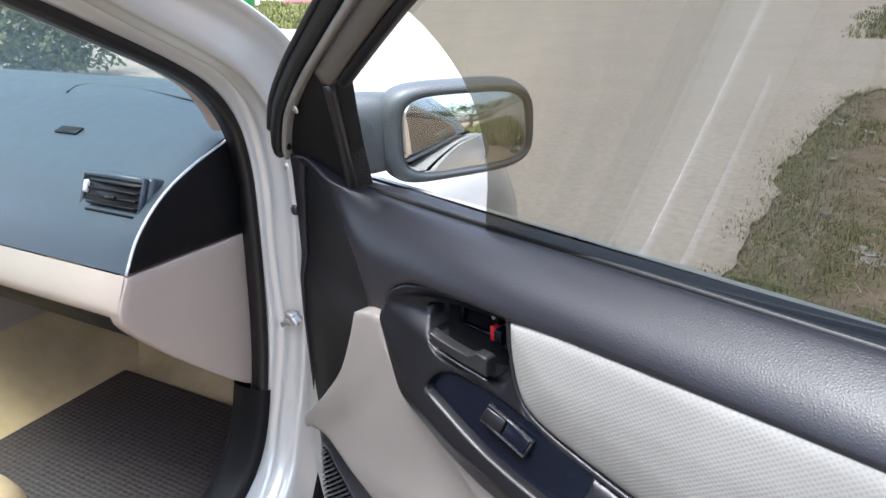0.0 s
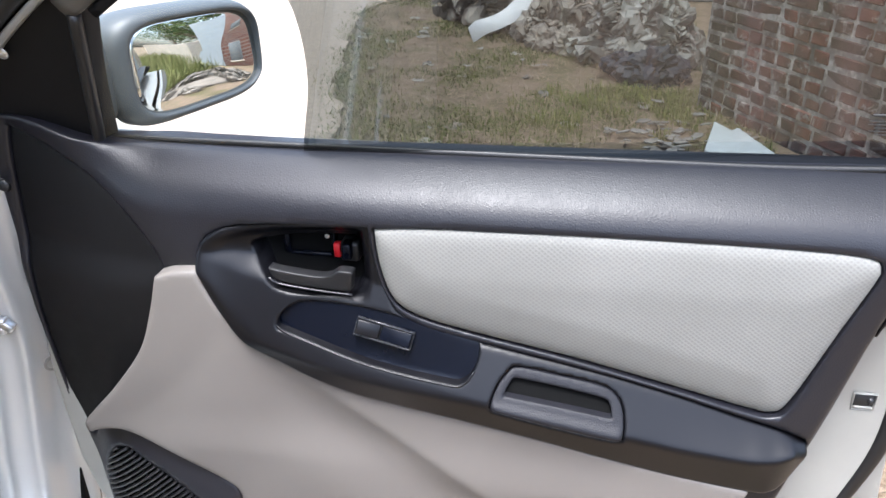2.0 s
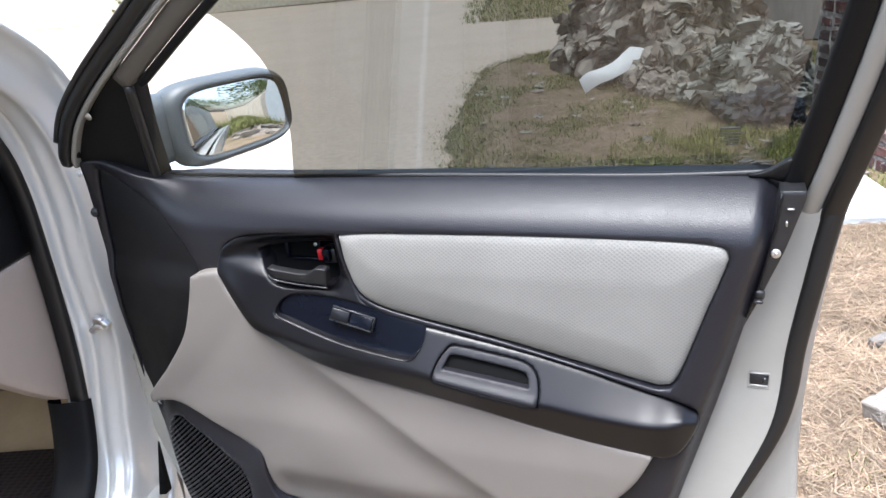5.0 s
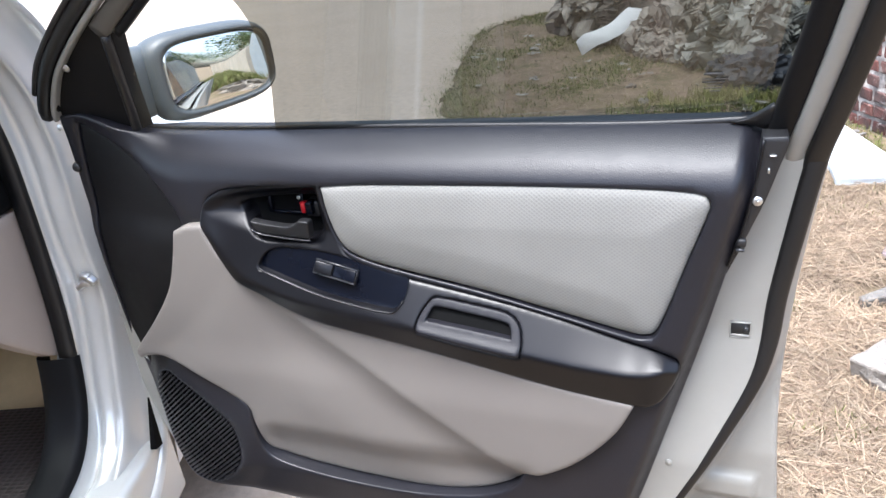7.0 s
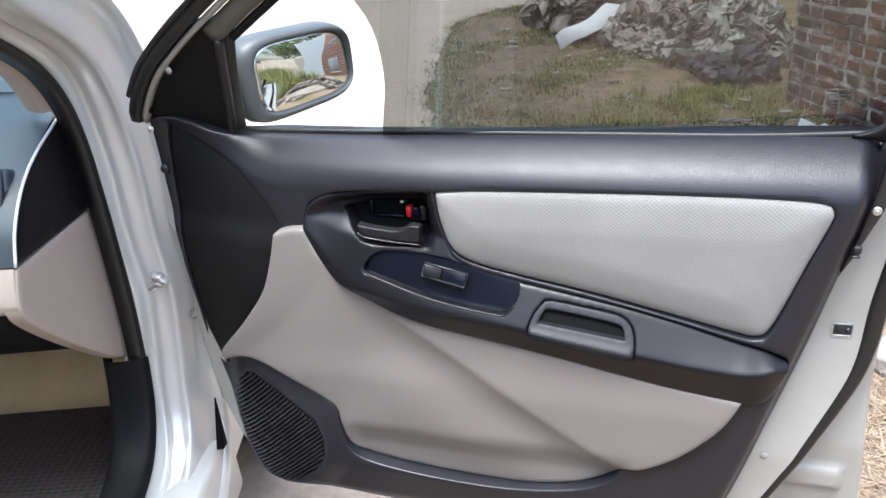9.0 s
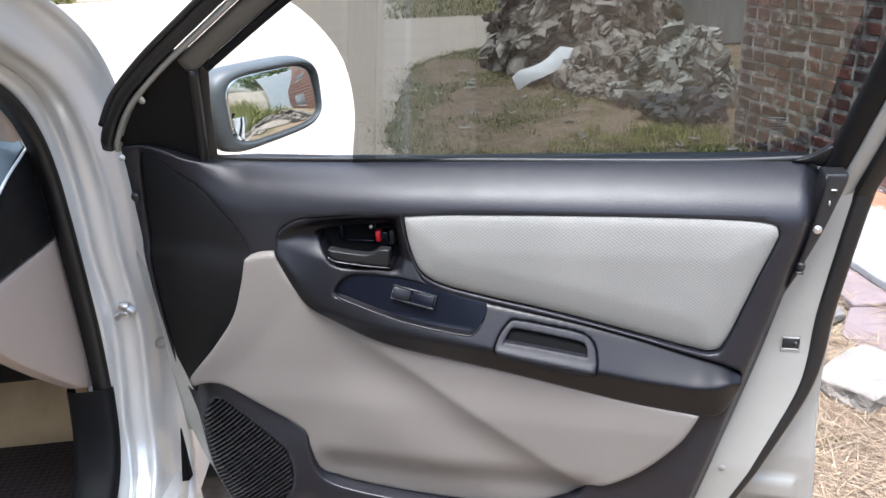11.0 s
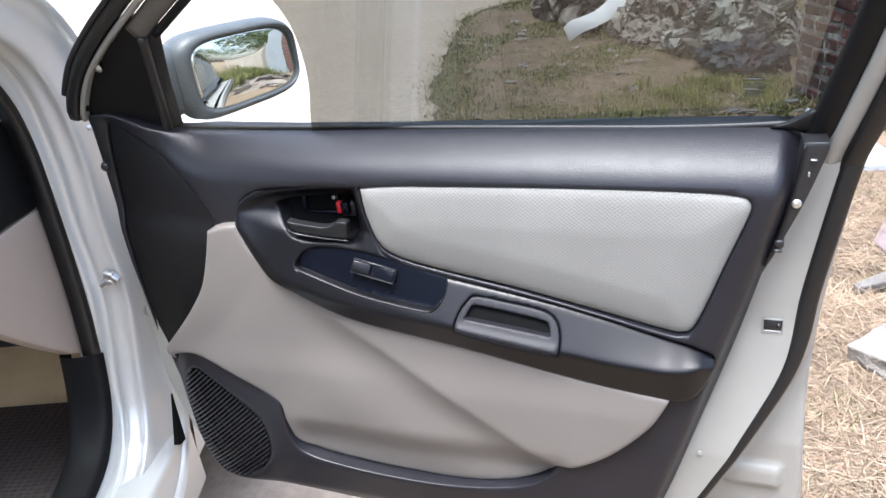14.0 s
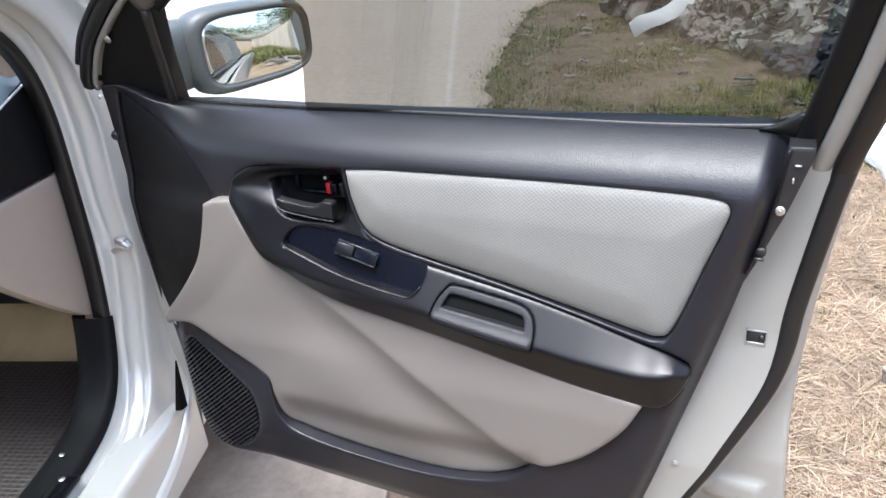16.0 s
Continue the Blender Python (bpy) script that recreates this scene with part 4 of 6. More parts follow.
def ring_bm(rings, cap_first=False, cap_last=True):
    bm = bmesh.new()
    rr = [[bm.verts.new(p) for p in r] for r in rings]
    n = len(rr[0])
    for p, q in zip(rr, rr[1:]):
        for j in range(n):
            bm.faces.new((p[j], p[(j + 1) % n], q[(j + 1) % n], q[j]))
    if cap_first:
        bm.faces.new(rr[0][::-1])
    if cap_last:
        bm.faces.new(rr[-1])
    bmesh.ops.recalc_face_normals(bm, faces=bm.faces[:])
    return bm


shell = ring_bm([mirror_ring(-0.0035, 0.012, 0.009), mirror_ring(-0.002, 0.0, 0.009), mirror_ring(-0.0005, -0.003, 0.0085), mirror_ring(0.002, -0.0035, 0.0065), mirror_ring(0.007, 0.0, 0.002), mirror_ring(0.0105, 0.009), mirror_ring(0.0125, 0.03), mirror_ring(0.006, 0.07), mirror_ring(-0.015, 0.10), mirror_ring(-0.045, 0.115)])
shell_ob = part("mirror_housing", shell, M["mirror_shell"], door, "grey-blue plastic mirror housing")
shell_ob.matrix_basis = MX
face = ring_bm([mirror_ring(-0.001, 0.012, 0.009)] + [[(x, y * s + 0.009, z * s) for x, y, z in mirror_ring(-0.001, 0.006 - 0.0045 * (1 - s * s))] for s in (1.0, 0.9, 0.78, 0.64, 0.48, 0.32, 0.16)])
face_ob = part("mirror_face", face, M["mirror"], door, "reflecting mirror face")
face_ob.matrix_basis = MX @ Matrix.Rotation(radians(-4.5), 4, "Y")


def arm_ring(x, y, z, w, h, n=24):
    out = []
    for i in range(n):
        a = 2 * math.pi * i / n
        c, s = math.cos(a), math.sin(a)
        out.append((x + w * math.copysign(abs(c) ** 0.6, c), y, z + h * math.copysign(abs(s) ** 0.6, s)))
    return out


part("mirror_arm", ring_bm([arm_ring(0.046, 0.026, 1.122, 0.044, 0.052), arm_ring(0.052, 0.055, 1.124, 0.046, 0.056), arm_ring(0.064, 0.085, 1.125, 0.046, 0.057), arm_ring(0.078, 0.120, 1.125, 0.044, 0.054)]), M["mirror_shell"], door, "mirror arm fixed to the door")



# edge of the door opening: pillar, sill and roof, as (Y, Z)
OPENING = smooth_line([(-0.95, 0.455), (-0.60, 0.455), (-0.30, 0.458), (-0.19, 0.466), (-0.115, 0.490), (-0.060, 0.545), (-0.026, 0.63), (-0.004, 0.74), (0.008, 0.86), (0.014, 0.97), (0.014, 1.05), (0.000, 1.12), (-0.035, 1.178),
                       (-0.095, 1.225), (-0.20, 1.281), (-0.34, 1.352), (-0.52, 1.44), (-0.72, 1.525), (-0.92, 1.585), (-1.1, 1.60)], 12)
opening = even(OPENING, 0.014, False)
tan = np.gradient(opening, axis=0)
tan /= np.linalg.norm(tan, axis=1)[:, None]
outw = np.column_stack([tan[:, 1], -tan[:, 0]])


def lip(profile, a=0, b=None, thicken=None, wave=0.0):
    """A shell along the door opening; the profile gives (X, distance out from the edge)."""
    bm = bmesh.new()
    rows = []
    for i in range(a, len(opening) if b is None else b):
        (y, z), (ny, nz) = opening[i], outw[i]
        k = 1.0 if thicken is None else thicken(y, z)
        q = [d * k + 0.0055 * wave * noise.noise((X * 14, y * 5, z * 5)) for X, d in profile]
        sway = 0.009 * wave * noise.noise((3.1, y * 6, z * 6))
        rows.append([bm.verts.new((X + sway, y + ny * d, z + nz * d)) for (X, _), d in zip(profile, q)])
    for r, s in zip(rows, rows[1:]):
        for j in range(len(profile) - 1):
            bm.faces.new((r[j], r[j + 1], s[j + 1], s[j]))
    bmesh.ops.recalc_face_normals(bm, faces=bm.faces[:])
    return bm


def smooth_profile(pts, n=5):
    return [tuple(p) for p in smooth_line(pts, n)]


def swell(y, z):
    return 1.0 + 0.35 * float(step01(0.6, 0.5, z))


jamb = part("door_jamb", lip(smooth_profile([(-0.150, 0.002), (-0.128, 0.0), (-0.112, 0.002), (-0.104, 0.012), (-0.096, 0.0175), (-0.084, 0.0120), (-0.066, 0.0160), (-0.053, 0.0160), (-0.047, 0.0225), (-0.042, 0.036), (-0.034, 0.056), (-0.020, 0.068), (-0.006, 0.074), (-0.004, 0.082), (-0.03, 0.088), (-0.09, 0.088)]), thicken=swell, wave=1.0),
            M["silver"], car, "silver painted pillar and sill round the opening")
i_low = int(np.argmin(np.abs(opening[:, 1] - 0.652) + (opening[:, 0] < -0.2) * 9))
pts = [(-0.128, y, z) for y, z in opening[i_low:]]
part("opening_seal", sweep_bm(pts, [(-0.016, -0.010), (-0.016, 0.012), (-0.006, 0.019), (0.002, 0.012), (0.008, 0.018), (0.015, 0.010), (0.015, -0.010)], (1, 0, 0)), M["rubber"], car, "ribbed black rubber door seal")
part("kick_trim", lip(smooth_profile([(-0.108, 0.000), (-0.114, -0.012), (-0.128, -0.018), (-0.165, -0.020), (-0.190, -0.004), (-0.20, 0.05)]), 0, i_low + 1), M["matte"], car, "black plastic kick panel and sill cover")
part("sill_plate", box_bm(0.075, 0.70, 0.010, (-0.135, -0.60, 0.470), 0.004, 2), M["satin"], car, "black ribbed sill plate")
for k in range(5):
    part("sill_rib", box_bm(0.005, 0.64, 0.004, (-0.160 + 0.012 * k, -0.59, 0.4755), 0.0015, 1), M["satin"], car)
screw("sill_screw", (-0.125, -0.262, 0.476), (0, 0, 1), car, 0.006)
screw("kick_screw", (-0.150, -0.215, 0.487), (0.2, 0, 1), car, 0.005)

# door switch on the pillar, check strap slot and hinge
for dz, dx in ((0.008, 0.004), (-0.009, -0.008), (0.0, 0.013), (-0.005, 0.002)):
    part("door_switch_tab", box_bm(0.018, 0.016, 0.011, (-0.066 + dx, 0.006, 0.793 + dz), 0.003, 2, Matrix.Rotation(dx * 60, 4, "Y")), M["chrome"], car, "bare metal door switch")
# solid black wedge that stands in for the shaded gap at the hinge
gap = box_bm(0.014, 0.026, 0.100, (0, 0, 0), 0.002, 2)
for v in gap.verts:
    k = 0.12 + 0.88 * min(1.0, (0.050 - v.co.z) / 0.075)
    v.co.x, v.co.y = v.co.x * k, v.co.y * k
bmesh.ops.transform(gap, matrix=Matrix.Translation((-0.010, -0.030, 0.500)) @ Matrix.Rotation(radians(-16), 4, "X"), verts=gap.verts)
part("hinge_gap_shade", gap, M["hole"], car, "black wedge for the shade in the lower hinge gap")
ring_bm_ = sweep_bm([(0.0, 0.010 * math.cos(a), 0.010 * math.sin(a)) for a in np.linspace(0, 2 * math.pi, 25)[:-1]], round_profile(0.004, 0.006, 8), (1, 0, 0), closed=True)
part("grommet", ring_bm_, M["silver_in"], car, "pressed ring round a small hole").matrix_basis = pose(-0.026, 0.034, 0.706, 0, 0, -50)
part("lower_hinge", box_bm(0.035, 0.05, 0.06, (0.008, 0.035, 0.55), 0.006, 2), M["silver_in"], car)
part("upper_hinge", box_bm(0.035, 0.05, 0.06, (0.008, 0.035, 0.88), 0.006, 2), M["silver_in"], car)

# front wing, bonnet and the far side, lofted along the car
def nose_bm():
    bm = bmesh.new()
    rows = []
    for Y, half, top in ((0.06, -0.02, 1.00), (0.25, -0.02, 1.01), (0.5, -0.025, 0.995), (0.8, -0.05, 0.96), (1.0, -0.10, 0.91), (1.18, -0.22, 0.84), (1.28, -0.40, 0.75)):
        ring = []
        for X, z in ((half - 0.02, 0.32), (half, 0.50), (half + 0.01, 0.70), (half - 0.005, top - 0.16), (half - 0.05, top - 0.06), (half - 0.14, top), (half - 0.40, top + 0.05), (-0.80, top + 0.075)):
            ring.append((X, z))
        ring += [(-1.6 - X, z) for X, z in ring[-2::-1]]
        rows.append([bm.verts.new((X, Y, z)) for X, z in ring])
    for r, s in zip(rows, rows[1:]):
        for j in range(len(r) - 1):
            bm.faces.new((r[j], r[j + 1], s[j + 1], s[j]))
    bm.faces.new(rows[-1])
    bmesh.ops.recalc_face_normals(bm, faces=bm.faces[:])
    bmesh.ops.subdivide_edges(bm, edges=bm.edges[:], cuts=2, use_grid_fill=True, smooth=0.6)
    return bm


part("bonnet", nose_bm(), M["silver"], car, "silver front wings and bonnet")

# rear of the side: sill, rear door and pillar behind the opening
def side_bm(y0, y1, glass=False):
    bm = bmesh.new()
    prof = [(-0.02, 0.36), (0.005, 0.50), (0.02, 0.72), (0.005, 0.98), (-0.02, 1.07)]
    rows = [[bm.verts.new((X, Y, z)) for X, z in prof] for Y in np.linspace(y0, y1, 6)]
    for r, s in zip(rows, rows[1:]):
        for j in range(len(prof) - 1):
            bm.faces.new((r[j], r[j + 1], s[j + 1], s[j]))
    bmesh.ops.solidify(bm, geom=bm.faces[:], thickness=0.05)
    bmesh.ops.recalc_face_normals(bm, faces=bm.faces[:])
    return bm


part("rear_side", side_bm(-2.9, -1.12), M["silver"], car, "silver rear door and quarter panel")
part("centre_pillar", sweep_bm([(-0.03, -1.16, 0.42), (-0.03, -1.15, 0.80), (-0.04, -1.13, 1.07), (-0.11, -1.13, 1.30), (-0.20, -1.13, 1.58)], round_profile(0.13, 0.09, 16, 3.5), (1, 0, 0)), M["silver"], car, "silver centre pillar")
part("sill", box_bm(0.085, 2.9, 0.165, (-0.057, -1.42, 0.3725), 0.016, 4), M["silver"], car, "silver sill below the doors")
roof = bmesh.new()
for X in (-0.2, -0.4, -0.8, -1.2, -1.4):
    for Y in (-0.75, -1.2, -2.0, -2.9):
        roof.verts.new((X, Y, 1.66 + 0.06 * (1 - ((X + 0.8) / 0.6) ** 2) - 0.05 * max(0, Y + 1.0)))
roof.verts.ensure_lookup_table()
for i in range(4):
    for j in range(3):
        a = i * 4 + j
        roof.faces.new((roof.verts[a], roof.verts[a + 1], roof.verts[a + 5], roof.verts[a + 4]))
bmesh.ops.solidify(roof, geom=roof.faces[:], thickness=0.04)
part("roof", roof, M["silver"], car, "silver roof")
# added out of view, so that the dashboard reflects less of the bright roof
part("headliner", box_bm(1.16, 2.10, 0.02, (-0.80, -1.85, 1.60), 0.006, 1), M["taupe"], car, "grey cloth headliner")
part("far_side", box_bm(0.06, 3.2, 0.75, (-1.58, -1.30, 0.75), 0.02, 2), M["taupe"], car, "far door trim")
part("front_seat", box_bm(0.50, 0.56, 0.20, (-0.44, -0.665, 0.615), 0.07, 5), M["carpet"], car, "tan front seat cushion")
part("seat_back", box_bm(0.48, 0.16, 0.62, (-0.46, -1.08, 0.98), 0.06, 5), M["carpet"], car, "tan seat back")

# windscreen and its pillar lining
ws = bmesh.new()
ws.faces.new([ws.verts.new(p) for p in ((-0.18, 0.36, 1.10), (-1.42, 0.36, 1.10), (-1.30, -0.72, 1.62), (-0.30, -0.72, 1.62))])
part("windscreen", ws, M["screen_pane"], car, "clear windscreen", smooth=False)
part("pillar_lining", lip(smooth_profile([(-0.140, -0.006), (-0.160, -0.012), (-0.195, 0.010), (-0.205, 0.05)]), i_low + 33), M["beige"], car, "beige lining of the windscreen pillar")

# dashboard
TOP = [(0.36, 1.115), (0.25, 1.130), (0.12, 1.128), (0.02, 1.105), (-0.080, 1.070), (-0.142, 1.040), (-0.192, 0.996), (-0.218, 0.958), (-0.223, 0.950)]
top_line = even(smooth_line(TOP), 0.015, False)


def extrude_x(line, x0, x1, n=2, back=None):
    bm = bmesh.new()
    rows = [[bm.verts.new((x, y, z)) for y, z in line] for x in np.linspace(x0, x1, n)]
    for r, s in zip(rows, rows[1:]):
        for j in range(len(line) - 1):
            bm.faces.new((r[j], r[j + 1], s[j + 1], s[j]))
    bmesh.ops.recalc_face_normals(bm, faces=bm.faces[:])
    return bm


dash = part("dashboard", extrude_x(top_line, -0.150, -1.45, 24), M["dash"], car, "blue-grey dashboard top")
END = smooth_loop([(0.020, 1.098), (0.020, 1.098), (-0.080, 1.068), (-0.142, 1.038), (-0.192, 0.994), (-0.221, 0.950), (-0.221, 0.950), (0.02, 0.938), (0.02, 0.938)])
BEIGE = smooth_loop([(-0.223, 0.945), (-0.223, 0.945), (0.02, 0.934), (0.02, 0.934), (0.02, 0.655), (0.02, 0.655), (-0.03, 0.664), (-0.13, 0.752), (-0.225, 0.852), (-0.246, 0.895)])


def side_patch(loop, X, roll=0.004):
    """A panel that faces outwards: its depth runs along X."""
    bm = patch_bm(loop, lambda a, b: -X + 0 * np.asarray(a), 0.012, roll, 0.02)
    for v in bm.verts:
        v.co = Vector((-v.co.y, v.co.x, v.co.z))
    bmesh.ops.reverse_faces(bm, faces=bm.faces[:])
    return bm


part("end_cover", side_patch(END, -0.146), M["matte"], dash, "dark end cover")
part("lower_end", side_patch(BEIGE, -0.146), M["beige"], dash, "beige lower end panel")
edge_path = [(-0.146, y, z) for y, z in even(smooth_line([(0.012, 1.099), (-0.080, 1.071), (-0.143, 1.041), (-0.194, 0.997), (-0.224, 0.950)]), 0.012, False)]
part("end_edge", sweep_bm(edge_path, round_profile(0.0032, 0.005, 8), (1, 0, 0)), M["grey_line"], dash, "pale edge line")
GLOVE = [(-0.224, 0.948), (-0.236, 0.925), (-0.246, 0.897), (-0.240, 0.884), (-0.215, 0.878)]
part("glove_band", extrude_x(even(smooth_line(GLOVE), 0.012, False), -0.150, -0.80, 3), M["beige"], dash, "beige band above the glove box")
UNDER = [(-0.228, 0.880), (-0.208, 0.845), (-0.118, 0.760), (-0.02, 0.685), (0.10, 0.65), (0.25, 0.66)]
part("glove_underside", extrude_x(even(smooth_line(UNDER), 0.02, False), -0.150, -0.90, 3), M["matte"], dash, "dark underside of the glove box")

# air vent
vent_c = Vector((-0.236, -0.148, 1.030))
vent_m = Matrix.Translation(vent_c) @ Matrix(((1, 0, 0, 0), (0, 0.40, -0.917, 0), (0, 0.917, 0.40, 0), (0, 0, 0, 1)))
part("vent_housing", box_bm(0.150, 0.086, 0.060, (-0.004, -0.003, -0.026), 0.010, 3), M["dash"], dash, "moulded vent housing").matrix_basis = vent_m
frame_bm = sweep_bm([(-0.068, -0.032, 0.008), (0.064, -0.032, 0.008), (0.064, 0.032, 0.008), (-0.068, 0.032, 0.008)], round_profile(0.010, 0.012, 10, 3), (0, 0, 1), closed=True)
part("vent_frame", frame_bm, M["dash"], dash, "moulded vent frame").matrix_basis = vent_m
part("vent_well", box_bm(0.126, 0.058, 0.004, (-0.002, 0, 0.008), 0.001, 1), M["black"], dash, "dark vent opening").matrix_basis = vent_m
for k in range(5):
    part("vent_slat", box_bm(0.108, 0.0035, 0.012, (0.006, -0.022 + 0.011 * k, 0.013), 0.001, 1), M["matte"], dash).matrix_basis = vent_m
part("vent_slider", box_bm(0.022, 0.006, 0.006, (0.008, 0.0, 0.020), 0.001, 1), M["satin"], dash, "vent slider").matrix_basis = vent_m
part("vent_wheel", box_bm(0.010, 0.020, 0.008, (-0.060, 0.012, 0.012), 0.003, 2), M["grey_line"], dash).matrix_basis = vent_m
part("dash_seam", sweep_bm(smooth_line([(-0.16, 0.07, 1.1240), (-0.344, 0.112, 1.1285), (-0.549, 0.165, 1.1300), (-0.69, 0.175, 1.1300), (-0.715, 0.15, 1.1300), (-0.68, 0.10, 1.1270)]), round_profile(0.003, 0.003, 6), (0, 0, 1)), M["black"], dash, "seam of the airbag cover")
part("dash_slot", box_bm(0.060, 0.020, 0.003, (-0.500, -0.030, 1.0905), 0.001, 1, Matrix.Rotation(radians(20), 4, "X")), M["matte"], dash, "small dark slot")
part("demister_vent", box_bm(0.22, 0.03, 0.006, (-0.35, 0.245, 1.131), 0.002, 1), M["black"], dash, "demister slot")

# footwell
part("footwell_floor", box_bm(1.35, 1.3, 0.03, (-0.86, -0.25, 0.385), 0.005, 1), M["carpet"], car, "tan carpet")
tl = even(smooth_line([(0.16, 0.40), (0.24, 0.42), (0.34, 0.52), (0.42, 0.68), (0.46, 0.90)]), 0.03, False)
part("toe_board", extrude_x(tl, -0.14, -1.50, 3), M["carpet"], car, "tan carpet on the toe board")
part("inner_wall", box_bm(0.02, 0.45, 0.62, (-0.165, 0.24, 0.70), 0.004, 1), M["carpet"], car, "carpeted side of the footwell")
tunnel = bmesh.new()
rise = [[tunnel.verts.new((-0.78 - 0.26 * u, y, 0.402 + 0.22 * u ** 1.6)) for u in np.linspace(0, 1, 7)] for y in np.linspace(-0.70, 0.42, 8)]
for a, b in zip(rise, rise[1:]):
    for k in range(6):
        tunnel.faces.new((a[k], a[k + 1], b[k + 1], b[k]))
part("tunnel_side", tunnel, M["carpet"], car, "tan carpet rising to the tunnel")
part("console", box_bm(0.30, 0.9, 0.34, (-1.14, -0.25, 0.56), 0.09, 6), M["beige"], car, "grey centre console side")
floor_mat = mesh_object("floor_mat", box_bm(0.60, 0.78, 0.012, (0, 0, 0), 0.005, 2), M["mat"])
floor_mat.matrix_basis = CAR @ pose(-0.50, -0.22, 0.408)
tagged(floor_mat, "dark brown honeycomb rubber mat on tan carpet", "floor mat")


# wheels that carry the car
for X, Y in ((-0.12, 0.62), (-1.48, 0.62), (-0.12, -2.10), (-1.48, -2.10)):
    tyre = bmesh.new()
    prof = [(0.20, -0.09), (0.26, -0.10), (0.305, -0.085), (0.318, -0.05), (0.318, 0.05), (0.305, 0.085), (0.26, 0.10), (0.20, 0.09)]
    rows = [[tyre.verts.new((w, r * math.cos(a), r * math.sin(a))) for r, w in prof] for a in np.linspace(0, 2 * math.pi, 37)[:-1]]
    for i in range(36):
        r, s = rows[i], rows[(i + 1) % 36]
        for j in range(7):
            tyre.faces.new((r[j], r[j + 1], s[j + 1], s[j]))
    bmesh.ops.recalc_face_normals(tyre, faces=tyre.faces[:])
    wheel = part("wheel", tyre, M["rubber"], car, "black tyre on a silver rim")
    wheel.matrix_basis = pose(X, Y, 0.318)
    rim = bmesh.new()
    bmesh.ops.create_cone(rim, cap_ends=True, segments=28, radius1=0.205, radius2=0.19, depth=0.15)
    bmesh.ops.rotate(rim, cent=(0, 0, 0), matrix=Matrix.Rotation(radians(90), 3, "Y"), verts=rim.verts)
    part("rim", rim, M["silver"], wheel)
# ---- the yard ----
def grid_bm(x0, x1, y0, y1, nx, ny, height):
    bm = bmesh.new()
    rows = [[bm.verts.new((x, y, height(x, y))) for x in np.linspace(x0, x1, nx)] for y in np.linspace(y0, y1, ny)]
    for r, s in zip(rows, rows[1:]):
        for j in range(nx - 1):
            bm.faces.new((r[j], r[j + 1], s[j + 1], s[j]))
    return bm


def drive_edge(y):
    """Where the concrete drive ends and the weedy earth begins."""
    e = float(np.interp(y, [-30, 0.0, 0.25, 0.8, 3.04, 4.5, 5.77, 7.1, 7.5, 7.9, 8.4, 8.8, 11.6, 11.9, 15.3, 21.2], [0.30, 0.30, 0.22, -0.05, -0.67, -1.10, -1.42, -1.66, -1.62, -1.40, -0.9, 25, 25, -3.2, -4.2, -5.3]))
    return e + (0.10 * noise.noise((y * 1.3, 3.1, 0)) + 0.05 * noise.noise((y * 5, 1.1, 0))) * (1 if e < 5 else 0)


ground = mesh_object("ground", grid_bm(-400, 400, -400, 400, 9, 9, lambda x, y: -0.035), M["dirt"])
tagged(ground, "dry weedy earth round the car", "ground", kind="structure")
drive = bmesh.new()
prev = None
for y in np.r_[np.linspace(-12, 2, 30), np.linspace(2.05, 9.3, 120), np.linspace(9.4, 21.2, 60)]:
    a, b = drive.verts.new((-40, y, 0.0)), drive.verts.new((drive_edge(y), y, 0.0))
    if prev:
        drive.faces.new((prev[0], prev[1], b, a))
    prev = (a, b)
got = bmesh.ops.extrude_face_region(drive, geom=drive.faces[:])
bmesh.ops.translate(drive, vec=(0, 0, -0.06), verts=[v for v in got["geom"] if isinstance(v, bmesh.types.BMVert)])
bmesh.ops.recalc_face_normals(drive, faces=drive.faces[:])
tagged(mesh_object("pavement", drive, M["concrete"], smooth=False), "pale concrete drive beside the weedy earth", "pavement", kind="structure")
soil = mesh_object("soil", grid_bm(-2.0, 12, -6, 9.3, 150, 170, lambda x, y: -0.012 + 0.022 * noise.noise((x * 1.7, y * 1.7, 0)) + 0.012 * noise.noise((x * 6, y * 6, 2)) - (0.05 if x < drive_edge(y) + 0.03 else 0)), M["dirt"])
tagged(soil, "uneven dry earth with weeds and litter", "ground", kind="structure")


def blades(name, spots, size, mat, label, category, lean=0.6, width=0.003, least=0.1):
    """Many thin bent blades in one mesh."""
    verts, faces = [], []
    for x, y, z, s in spots:
        a = random.uniform(0, 2 * math.pi)
        l = size * s * random.uniform(0.5, 1.3)
        e = random.uniform(least, lean)
        d = Vector((math.cos(a), math.sin(a), 0))
        w = Vector((-d.y, d.x, 0)) * width * random.uniform(0.6, 1.4)
        p0 = Vector((x, y, z))
        p1 = p0 + d * l * 0.5 * e + Vector((0, 0, l * 0.5 * (1.15 - e)))
        p2 = p0 + d * l * e * 1.15 + Vector((0, 0, l * (1.05 - e) * 0.85))
        k = len(verts)
        verts += [p0 - w, p0 + w, p1 - w * 0.8, p1 + w * 0.8, p2]
        faces += [(k, k + 1, k + 3, k + 2), (k + 2, k + 3, k + 4)]
    me = bpy.data.meshes.new(name)
    me.from_pydata([tuple(v) for v in verts], [], faces)
    me.materials.append(M[mat])
    return tagged(new(name, me), label, category, kind="stuff")


def scatter(n, x0, x1, y0, y1, keep):
    out = []
    while len(out) < n:
        x, y = random.uniform(x0, x1), random.uniform(y0, y1)
        if keep(x, y):
            out.append((x, y, 0.0, 1.0))
    return out


